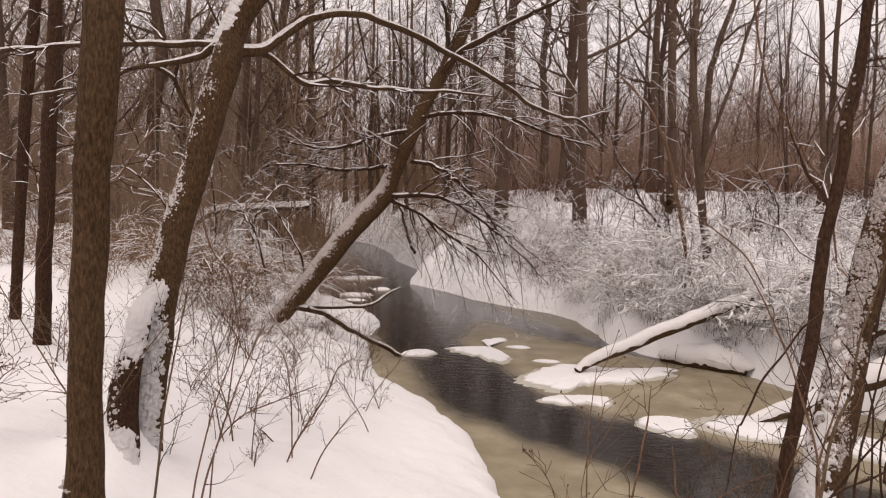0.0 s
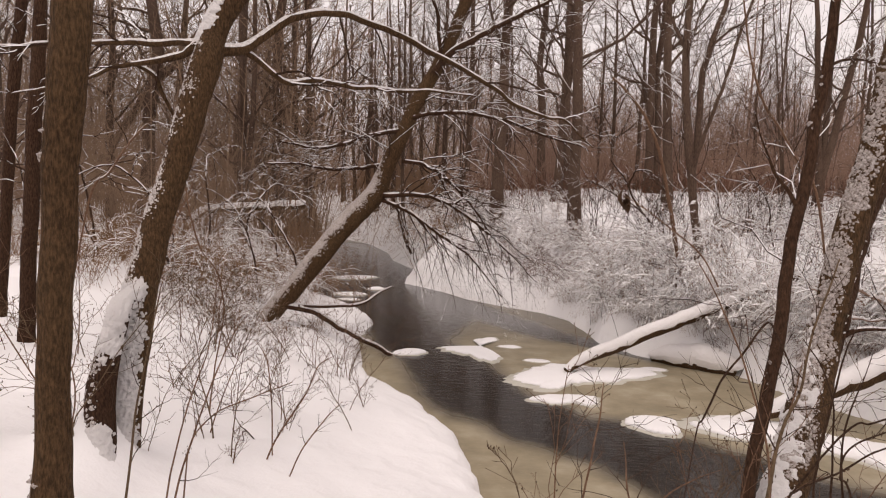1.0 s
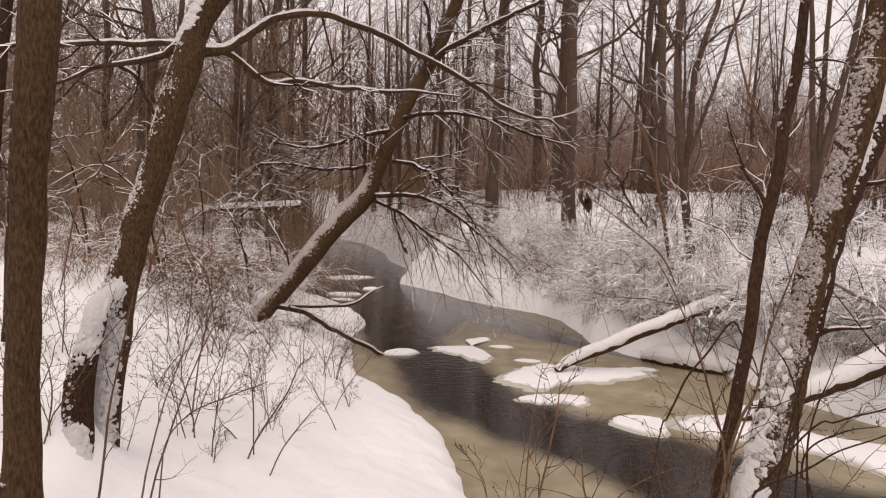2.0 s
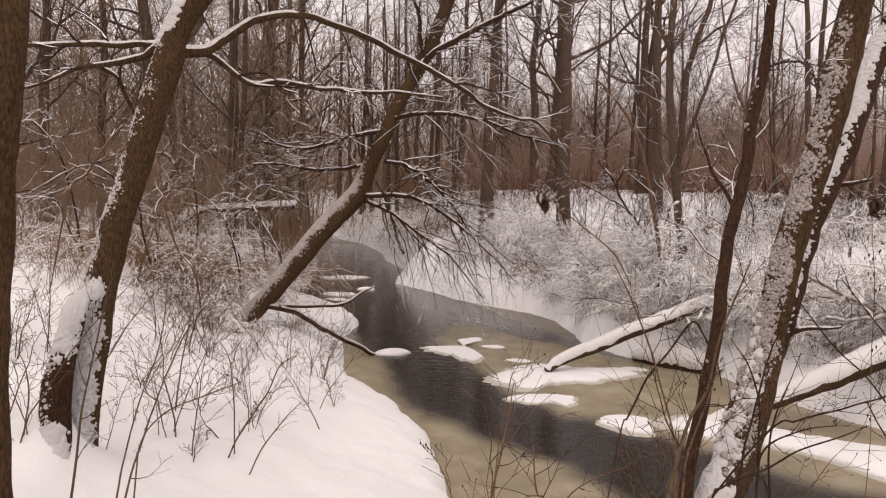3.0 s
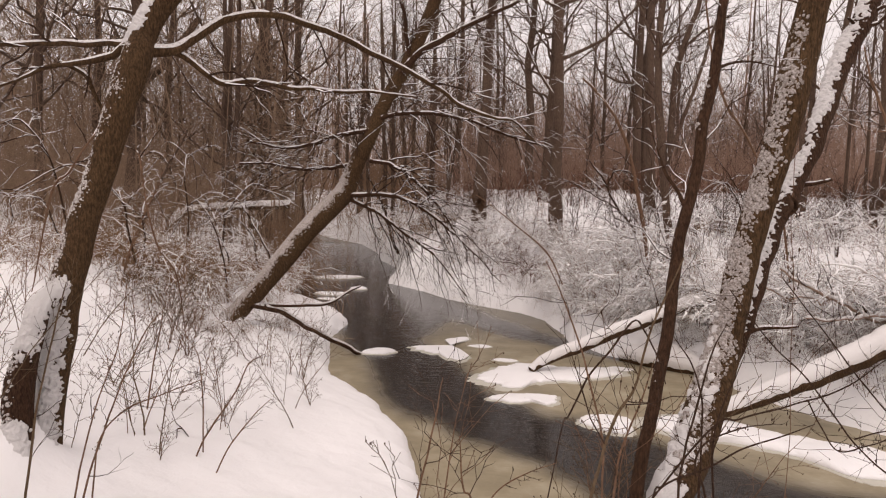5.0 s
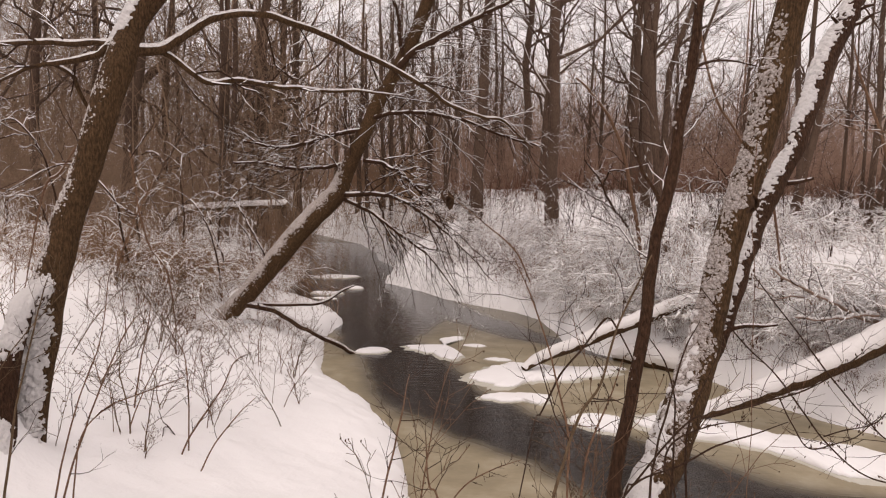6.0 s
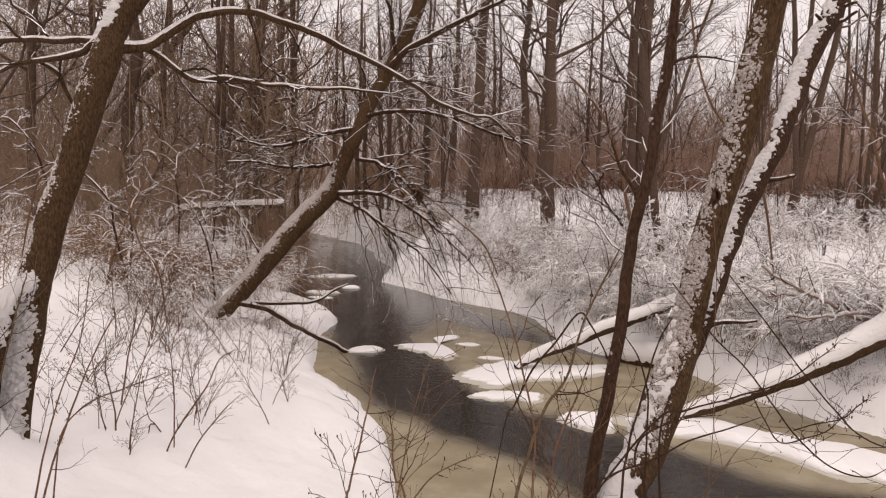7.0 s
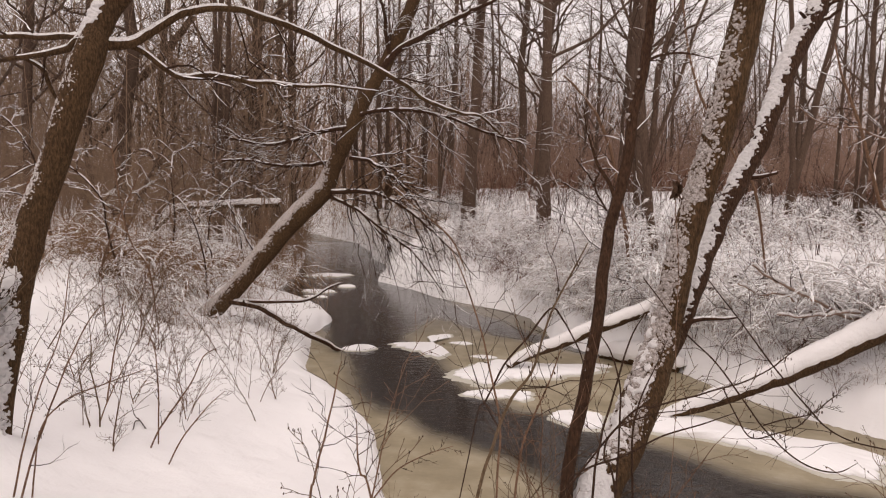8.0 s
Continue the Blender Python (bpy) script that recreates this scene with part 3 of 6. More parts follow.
    arch = limb(t, [(-1.82, 5.45, 4.33, 0.0607), (-1.7, 5.56, 4.36, 0.0506), (-1.56, 5.67, 4.43, 0.0463), (-1.43, 5.78, 4.59, 0.0433), (-1.26, 5.89, 4.73, 0.0383), (-0.97, 6.0, 4.83, 0.0354), (-0.7, 6.25, 4.85, 0.0347), (-0.4, 6.5, 4.81, 0.0340), (-0.07, 6.75, 4.71, 0.0332), (0.28, 7.0, 4.61, 0.0296), (0.67, 7.2, 4.43, 0.0282), (1.01, 7.4, 4.24, 0.0238), (1.37, 7.6, 4.16, 0.0202), (1.64, 7.8, 4.14, 0.0151), (1.85, 7.95, 4.0, 0.0130), (2.09, 8.1, 3.85, 0.0079)], 21, BARK_BROWN, 0.8, 0.27, 12, 130)
    low = limb(t, [(-1.69, 5.6, 4.36, 0.0277), (-1.56, 5.7, 4.32, 0.0286), (-1.43, 5.8, 4.22, 0.026), (-1.31, 5.9, 4.16, 0.0269), (-1.09, 6.06, 4.21, 0.0252), (-0.74, 6.22, 4.2, 0.021), (-0.37, 6.38, 4.2, 0.0193), (0.07, 6.54, 4.23, 0.0151), (0.48, 6.7, 4.21, 0.0076)], 22, BARK_BROWN, 0.9, 0.25)
    back = limb(t, [(-1.94, 5.4, 4.36, 0.0374), (-2.12, 5.45, 4.29, 0.0331), (-2.42, 5.5, 4.22, 0.0272), (-2.79, 5.55, 4.16, 0.0195), (-3.08, 5.6, 4.05, 0.0127), (-3.31, 5.65, 4.02, 0.011), (-3.76, 5.7, 3.94, 0.0068)], 23, BARK_BROWN, 0.8, 0.3)
    flat = limb(t, [(-1.95, 5.4, 4.37, 0.0331), (-2.11, 5.47, 4.38, 0.0298), (-2.44, 5.54, 4.39, 0.0281), (-2.78, 5.61, 4.41, 0.0255), (-3.18, 5.69, 4.4, 0.0238), (-3.79, 5.76, 4.37, 0.0221), (-4.37, 5.83, 4.34, 0.0179), (-5.07, 5.9, 4.24, 0.0136)], 24, BARK_BROWN, 0.9, 0.2)
    limb(t, [(-2.57, 5.6, 4.23, 0.02), (-2.42, 5.6, 4.11, 0.023), (-2.31, 5.6, 3.94, 0.02), (-2.24, 5.6, 3.79, 0.013)], 25, BARK_BROWN, 0.5)
    twigs_on(t, [arch, low, back, flat], 26, 9, 0.22, 4, 0, 45, -0.05, 0.004, 0.25, gaps=0.6)


def stream_tree():
    """The tree that leans across the stream, with drooping branches."""
    t = thing("leaning_tree", (-3.3, 11.0, gz(-3.3, 11.0)), "dark tree leaning over the stream, snow along its top", "tree")
    g, p, r = trunk_geo([(-3.44, 10.8, 0.35, 0.225), (-3.23, 11.05, 0.64, 0.21), (-2.9, 11.3, 1.01, 0.194), (-2.54, 11.5, 1.44, 0.198), (-2.18, 11.7, 1.96, 0.222), (-1.69, 11.9, 2.61, 0.226), (-1.41, 12.1, 2.94, 0.23), (-1.15, 12.3, 3.26, 0.223), (-0.96, 12.34, 3.74, 0.179), (-0.68, 12.38, 4.41, 0.168), (-0.39, 12.41, 5.08, 0.157), (-0.07, 12.45, 5.67, 0.152), (0.19, 12.49, 6.21, 0.153), (0.45, 12.53, 6.88, 0.147), (0.71, 12.56, 7.66, 0.125), (1.06, 12.6, 8.66, 0.091)], 31, 160, 44, 0.06, 0.1)
    trunk = part("trunk", g, BARK_BROWN, t)
    part("snow", bark_snow(p, r, 32, wind=(-0.7, -0.2, 0.66), thick=0.014, cover=0.6, hi=0.66, fine=45.0, amp=1.5, foot=0.1), SNOW_CLOT, trunk, "snow lying along the trunk", "stuff")
    fork = limb(t, [(-0.08, 12.3, 5.6, 0.083), (0.26, 12.34, 6.02, 0.073), (0.91, 12.38, 6.42, 0.062), (1.56, 12.42, 6.78, 0.051), (2.21, 12.46, 7.13, 0.034), (2.98, 12.5, 7.5, 0.017)], 41, BARK_WET, 0.6)
    leader = limb(t, [(0.06, 12.4, 5.88, 0.05), (-0.0, 12.3, 6.27, 0.045), (-0.03, 12.2, 6.67, 0.039), (-0.17, 12.1, 7.05, 0.027), (-0.41, 12.0, 7.53, 0.016)], 42, BARK_WET, 0.3)
    first = limb(t, [(-0.48, 12.3, 4.74, 0.05), (-0.12, 12.1, 4.8, 0.044), (0.62, 11.9, 4.8, 0.038), (1.26, 11.7, 4.66, 0.032), (1.98, 11.5, 4.39, 0.026), (2.68, 11.3, 4.17, 0.015)], 43, BARK_WET, 0.7)
    second = limb(t, [(-0.66, 12.3, 3.9, 0.045), (-0.17, 12.1, 3.81, 0.038), (0.34, 11.9, 3.45, 0.032), (0.78, 11.7, 2.99, 0.021), (1.17, 11.5, 2.4, 0.01)], 44, BARK_WET, 0.4)
    third = limb(t, [(-1.17, 12.3, 3.19, 0.056), (-0.42, 12.04, 3.25, 0.049), (0.19, 11.78, 3.12, 0.037), (0.79, 11.52, 2.75, 0.031), (1.31, 11.26, 2.31, 0.02), (1.87, 11.0, 1.74, 0.01)], 45, BARK_WET, 0.6)
    fourth = limb(t, [(-1.13, 12.3, 3.17, 0.05), (-0.52, 12.03, 2.92, 0.038), (0.05, 11.75, 2.56, 0.032), (0.7, 11.47, 2.12, 0.021), (1.29, 11.2, 1.44, 0.01)], 46, BARK_WET, 0.5)
    b = [limb(t, [(-0.72, 12.3, 4.49, 0.05), (-1.24, 12.28, 4.38, 0.044), (-1.79, 12.25, 4.19, 0.039), (-2.33, 12.22, 4.1, 0.028), (-3.04, 12.2, 4.21, 0.017)], 47, BARK_WET, 0.6, 0.3), limb(t, [(-0.94, 12.4, 3.83, 0.045), (-1.52, 12.68, 3.76, 0.04), (-2.21, 12.95, 3.73, 0.035), (-2.92, 13.22, 3.85, 0.024), (-3.6, 13.5, 3.84, 0.024)], 48, BARK_WET, 0.7, 0.3)]
    limb(t, [(-2.67, 11.3, 1.15, 0.056), (-2.19, 11.6, 0.98, 0.058), (-1.66, 11.9, 0.59, 0.054), (-1.15, 12.2, 0.27, 0.05), (-0.75, 12.5, -0.03, 0.045)], 49, BARK_WET, 0.9, 0.3)
    limb(t, [(-2.64, 11.4, 1.14, 0.036), (-1.95, 11.68, 1.1, 0.037), (-1.35, 11.95, 1.11, 0.032), (-1.08, 12.22, 1.28, 0.028), (-0.81, 12.5, 1.38, 0.017)], 50, BARK_WET, 0.9, 0.25)
    twigs_on(t, [fork, leader, first], 51, 18, 0.42, 6, 3, 40, -0.25, 0.003, 0.15)
    twigs_on(t, [second, third, fourth], 54, 22, 0.44, 6, 3, 36, -0.13, 0.003, 0.12, 0.014, 0.6)
    twigs_on(t, b, 52, 26, 0.45, 7, 3, 42, -0.2, 0.0025, 0.1, 0.007, 0.68)
    top = curve([(-3.44, 10.8, 0.35, 0.225), (-3.23, 11.05, 0.64, 0.21), (-2.9, 11.3, 1.01, 0.194), (-2.54, 11.5, 1.44, 0.198), (-2.18, 11.7, 1.96, 0.222), (-1.69, 11.9, 2.61, 0.226), (-1.41, 12.1, 2.94, 0.23), (-1.15, 12.3, 3.26, 0.223), (-0.96, 12.34, 3.74, 0.179), (-0.68, 12.38, 4.41, 0.168), (-0.39, 12.41, 5.08, 0.157), (-0.07, 12.45, 5.67, 0.152), (0.19, 12.49, 6.21, 0.153), (0.45, 12.53, 6.88, 0.147), (0.71, 12.56, 7.66, 0.125), (1.06, 12.6, 8.66, 0.091)], 40)
    twigs_on(t, [(top[0][20:], top[1][20:] * 0.3)], 53, 26, 0.35, 6, 2, 55, 0.0, 0.004, 0.0)


def straight_tree(ctrl, seed, label, mat, snow=0.0, group=""):
    x, y = ctrl[1][0], ctrl[1][1]
    foot = [(ctrl[0][0], ctrl[0][1], min(ctrl[0][2], gz(x, y) - 0.15), ctrl[0][3])] + list(ctrl[1:])
    t = thing("tree", (x, y, gz(x, y)), label, "tree", group)
    g, p, r = trunk_geo(foot, seed, 160, 56, 0.07, 0.3)
    trunk = part("trunk", g, mat, t)
    if snow:
        part("snow", bark_snow(p, r, seed + 1, thick=0.02, cover=snow - 0.1, fine=40), SNOW_CLOT, trunk, "scattered clots of snow", "stuff")
    return t, p, r


def side_trees():
    straight_tree([(-1.8, 3.1, 1.29, 0.115), (-1.8, 3.11, 1.52, 0.107), (-1.79, 3.12, 2.05, 0.093), (-1.78, 3.14, 2.63, 0.094), (-1.76, 3.15, 3.2, 0.097), (-1.73, 3.16, 3.62, 0.103), (-1.7, 3.17, 4.03, 0.106), (-1.69, 3.19, 4.36, 0.107), (-1.67, 3.2, 4.85, 0.096)], 61, "straight brown furrowed trunk close to the path", BARK_BROWN, -0.35)
    t, p, r = straight_tree([(-4.2, 6.5, 1.31, 0.1032), (-4.19, 6.51, 1.52, 0.0896), (-4.16, 6.53, 2.44, 0.0848), (-4.12, 6.54, 3.33, 0.0856), (-4.07, 6.56, 4.2, 0.0808), (-4.02, 6.57, 5.06, 0.0712), (-3.97, 6.59, 5.74, 0.0616), (-3.89, 6.6, 6.85, 0.048)], 63, "slim dark straight tree on the snowy bank", BARK_WET, -0.3)
    twigs_on(t, [(p, r * 0.25)], 64, 9, 0.2, 5, 0, 60, 0.05, 0.003, 0.3)
    t, p, r = straight_tree([(-4.98, 7.2, 1.31, 0.0784), (-4.96, 7.2, 1.52, 0.068), (-4.89, 7.2, 2.37, 0.068), (-4.83, 7.2, 3.35, 0.068), (-4.75, 7.2, 4.3, 0.0728), (-4.62, 7.2, 5.24, 0.068), (-4.49, 7.2, 5.98, 0.0576), (-4.4, 7.2, 7.07, 0.0472)], 65, "slim dark slightly bent tree on the snowy bank", BARK_WET, -0.3)
    twigs_on(t, [(p, r * 0.25)], 66, 9, 0.2, 5, 0, 60, 0.05, 0.003, 0.3)


def bank_trees():
    """The snow-plastered forked tree and the thin one before it, on the near bank."""
    t, p, r = straight_tree([(2.02, 3.4, 1.02, 0.154), (2.21, 3.55, 1.3, 0.137), (2.39, 3.76, 1.51, 0.143), (2.57, 3.96, 1.82, 0.147), (2.75, 4.15, 2.16, 0.128), (2.82, 4.16, 2.56, 0.117), (2.9, 4.17, 2.95, 0.113), (3.0, 4.19, 3.33, 0.114), (3.09, 4.2, 3.72, 0.118), (3.17, 4.21, 4.1, 0.122), (3.24, 4.22, 4.48, 0.115), (3.31, 4.24, 4.86, 0.104), (3.39, 4.25, 5.52, 0.088)], 71, "leaning forked tree plastered with snow on one side", BARK_BROWN)
    trunk = t.children[0]
    part("snow", snow_clots(p, r, 72, (-0.82, -0.54, 0.2), 4200, 0.006, 0.022, -0.16, 0.1, 1.0, 0.95), SNOW_CLOT, trunk, "clotted wind-blown snow", "stuff")
    part("snow", bark_snow(p, r, 76, wind=(-0.9, -0.42, 0.1), thick=0.026, cover=0.0, hi=0.5, fine=20.0, foot=0.85, amp=1.0, edge=0.8), SNOW_PACKED, trunk, "smooth coat of snow round the foot", "stuff")
    g, p, r = trunk_geo([(2.72, 4.1, 1.94, 0.056), (2.84, 4.2, 2.1, 0.065), (2.96, 4.3, 2.3, 0.074), (3.12, 4.48, 2.61, 0.081), (3.29, 4.67, 2.9, 0.084), (3.52, 4.85, 3.26, 0.083), (3.76, 5.01, 3.63, 0.082), (3.96, 5.17, 4.03, 0.089), (4.16, 5.34, 4.4, 0.097), (4.4, 5.5, 4.78, 0.1), (4.66, 5.7, 5.25, 0.093), (5.01, 5.9, 6.09, 0.075)], 73, 140, 44, 0.07, 0.0)
    second = part("trunk", g, BARK_WET, t, "second leader, white with snow on top")
    part("snow", bark_snow(p, r, 74, wind=(-0.85, -0.3, 0.45), thick=0.02, cover=0.36, fine=45.0, amp=1.2, edge=1.0), SNOW_PACKED, second, "thick cap of snow", "stuff")
    for i, c in enumerate(([(3.6, 4.9, 3.32, 0.022), (3.72, 4.86, 3.35, 0.018), (3.83, 4.83, 3.38, 0.013)], [(4.38, 5.46, 4.72, 0.02), (4.5, 5.44, 4.76, 0.018), (4.6, 5.42, 4.83, 0.014)],
                           [(4.43, 5.52, 4.82, 0.02), (4.53, 5.5, 4.9, 0.018), (4.62, 5.5, 4.93, 0.015)], [(4.36, 5.46, 4.7, 0.02), (4.27, 5.42, 4.76, 0.016), (4.22, 5.4, 4.79, 0.012)])):
        limb(t, c, 781 + i, BARK_WET, 0.4, 0.3, 8, 20, name="stub")
    limb(t, [(2.81, 4.15, 2.21, 0.024), (2.9, 4.13, 2.28, 0.021), (3.03, 4.12, 2.31, 0.017), (3.24, 4.1, 2.35, 0.009)], 75, BARK_WET, 0.4, name="stub")
    t, p, r = straight_tree([(1.943, 3.536, 1.112, 0.0508), (2.018, 3.557, 1.444, 0.0452), (2.082, 3.578, 1.861, 0.0443), (2.147, 3.589, 2.268, 0.0433), (2.189, 3.610, 2.738, 0.0404), (2.222, 3.632, 3.006, 0.0404), (2.275, 3.653, 3.209, 0.0404), (2.318, 3.675, 3.509, 0.0396), (2.371, 3.685, 3.840, 0.0367), (2.414, 3.707, 4.183, 0.0320), (2.436, 3.728, 4.514, 0.0302), (2.457, 3.750, 5.007, 0.0208)], 81, "thin dark bare sapling beside the snowy tree", BARK_WET, -0.5)
    a = [limb(t, [(2.232, 3.643, 3.102, 0.0161), (2.200, 3.696, 3.220, 0.0128), (2.136, 3.750, 3.337, 0.0107), (2.082, 3.803, 3.498, 0.0064), (2.050, 3.857, 3.691, 0.0032)], 82, BARK_WET, 0.2), limb(t, [(2.382, 3.696, 3.894, 0.0128), (2.500, 3.782, 3.979, 0.0107), (2.692, 3.878, 4.033, 0.0075), (2.917, 3.964, 4.022, 0.0032)], 83, BARK_WET, 0.2)]
    twigs_on(t, a + [(p, r * 0.3)], 84, 8, 0.16, 3, 0, 50, 0.1, 0.003, 0.35)


def fallen_log(name, ctrl, seed, label, mat=BARK_BROWN, depth=1.0, gaps=0.12, bare=0.12):
    p, r = curve(ctrl, 90, 0.02, seed)
    p = np.vstack([p[0], p, p[-1]])
    r = np.r_[0.002, r, 0.002]
    t = thing(name, tuple(p[len(p) // 2]), label, "log")
    v, nrm = rings(p[None], r[None], 28)
    v = v + nrm * (0.02 * (fbm(v * 9, 3, seed) - 0.5))[..., None]
    v = np.concatenate([v[0], v[0][:, :1]], axis=1)
    log = part("trunk", Geo().sheet(v), mat, t)
    P, R = dense(p[None, 1:-1], r[None, 1:-1], 120)
    k = fbm(P * 2.2, 2, seed + 1)
    h = R * 0.9 * depth * np.clip((k - gaps) * 3, 0, 1)
    h[:, 0], h[:, -1] = 0, 0
    P = P.copy()
    P[..., 2] += R * bare + h * 0.25
    v, nrm = rings(P, R * 0.97 + h * 0.16, 24)
    v = v + nrm * (0.024 * (fbm(v * 5, 3, seed + 2) - 0.5))[..., None]
    v = np.concatenate([v[0], v[0][:, :1]], axis=1)
    part("snow", Geo().sheet(v), SNOW_SHADED, log, "deep rounded cap of snow")
    return t


snowy_tree()
stream_tree()
side_trees()
bank_trees()
fallen_log("fallen_log", [(2.5, 11.18, 0.13, 0.07), (2.87, 11.35, 0.31, 0.1), (3.93, 11.65, 0.68, 0.122), (5.1, 11.95, 1.1, 0.126), (6.26, 12.15, 1.51, 0.12), (7.21, 12.3, 1.85, 0.11)], 91, "snow-capped fallen trunk slanting from the bank into the ice", depth=0.6, bare=0.12)
fallen_log("fallen_log", [(4.15, 8.8, -0.04, 0.06), (4.6, 8.78, 0.11, 0.075), (4.99, 8.76, 0.26, 0.105), (5.59, 8.76, 0.51, 0.125), (6.4, 8.8, 0.84, 0.151), (7.22, 8.85, 1.23, 0.168), (7.79, 8.9, 1.52, 0.185), (8.9, 9.0, 2.04, 0.187)], 92, "thick snow-capped fallen trunk over the ice shelf", depth=0.65, bare=0.33)
# bark tube added for the dark gap beneath an overhanging snow ledge
fallen_log("fallen_log", [(4.6, 12.7, 0.06, 0.1), (4.9, 12.4, 0.14, 0.2), (5.45, 12.0, 0.17, 0.24), (5.85, 11.65, 0.1, 0.14)], 93, "snow ledge along the water's edge, its dark undercut shaped as a log", depth=0.9, gaps=0.0, bare=0.06)
fallen_log("fallen_log", [(-10.2, 23.2, 1.2, 0.2), (-9.4, 23.7, 2.2, 0.19), (-8.74, 24.0, 2.61, 0.13), (-7.88, 24.5, 2.72, 0.13), (-6.92, 25.0, 2.79, 0.14), (-5.46, 25.5, 2.88, 0.15)], 94, "distant snow-topped fallen trunk in the brush", depth=1.0, gaps=0.15, bare=0.25)


# ---------------------------------------------------------------- woods
def tree_axes(seed, h=20.0, r=0.2, forks=1, k=(14, 5, 4), low=0.14):
    """Axes of a bare tree that stands at the origin: trunks, limbs, branches, twigs."""
    rng = rng_of(seed)
    n = 10
    t = np.linspace(0, 1, n)
    P, R = [], []
    for f in range(forks):
        lean = rng.normal(0, 0.25, 2) + (rng.normal(0, 1.4, 2) if forks > 1 else 0)
        w = np.cumsum(rng.normal(0, 0.09, (n, 2)), axis=0)
        w -= w[0]
        start = 0.12 if f else 0.0
        z = -0.3 + (h * rng.uniform(0.85, 1.05) + 0.3) * t
        q = np.c_[lean[0] * t ** 1.2 + w[:, 0] + start, lean[1] * t ** 1.2 + w[:, 1], z]
        P.append(q)
        R.append(r * (0.8 if f else 1) * (1 - 0.7 * t) * (1 + 0.35 * np.exp(-t * 40)))
    P, R = np.array(P), np.array(R)
    A, B = spawn(P, R, k[0] // forks + 1, low, 0.9, 0.23, 52, 7, rng, 0.28, 0.05, 0.42)
    C, D = spawn(A, B, k[1], 0.15, 1.0, 0.5, 45, 5, rng, 0.1, 0.06, 0.5)
    E, F = spawn(C, D, k[2], 0.15, 1.0, 0.55, 42, 4, rng, 0.05, 0.06, 0.55)
    least = 0.0075
    return [(P, R, 9), (A, np.maximum(B, 0.008), 5), (C, np.maximum(D, least), 3), (E, np.maximum(F, least * 0.8), 3)]


def wood_tree(seed, forks=1, low=0.14, k=(14, 6, 4)):
    t = thing("tree", (0, 0, 0), "bare grey-brown tree standing in snowy woods", "tree", "trees of the woods")
    ax = tree_axes(seed, forks=forks, low=low, k=k)
    for P, R in zip(ax[0][0], ax[0][1]):
        P, R = dense(P[None], R[None], 40)
        v, nrm = rings(P, R, 14)
        v = v + nrm * (0.025 * (fbm(v * (5, 5, 1.5), 2, seed) - 0.5))[..., None]
        v = np.concatenate([v[0], v[0][:, :1]], axis=1)
        part("trunk", Geo().sheet(v), BARK_GREY, t)
    g = Geo()
    for P, R, s in ax[1:]:
        g.tubes(P, R, s)
    part("crown", g, BARK_GREY, t, "bare branches and twigs")
    sg = Geo()
    rng = rng_of(seed + 1)
    for P, R, s in ax[1:2]:
        sg.tubes(*snow_axes(P[::2], R[::2], 0.009, rng, 0.5), 3)
    part("snow", sg, SNOW_TWIG, t, "snow lining the branches", "stuff")
    return t


KINDS = [wood_tree(101, 1, 0.2), wood_tree(102, 1, 0.3), wood_tree(103, 2, 0.2), wood_tree(104, 1, 0.14, (17, 6, 4)), wood_tree(105, 3, 0.18), wood_tree(106, 1, 0.25)]
USED = set()


def plant(kind, x, y, scale, turn, lean=(0, 0), wide=1.0):
    scale, wide = scale / KINDS[kind].scale[2], wide * KINDS[kind].scale[2] / KINDS[kind].scale[0]
    m = pose(x, y, gz(x, y) - 0.02, lean[0], lean[1], turn) @ Matrix.Diagonal((scale * wide, scale * wide, scale, 1))
    if kind not in USED:
        USED.add(kind)
        KINDS[kind].matrix_basis = m
        return KINDS[kind]
    return copy_thing(KINDS[kind], m)


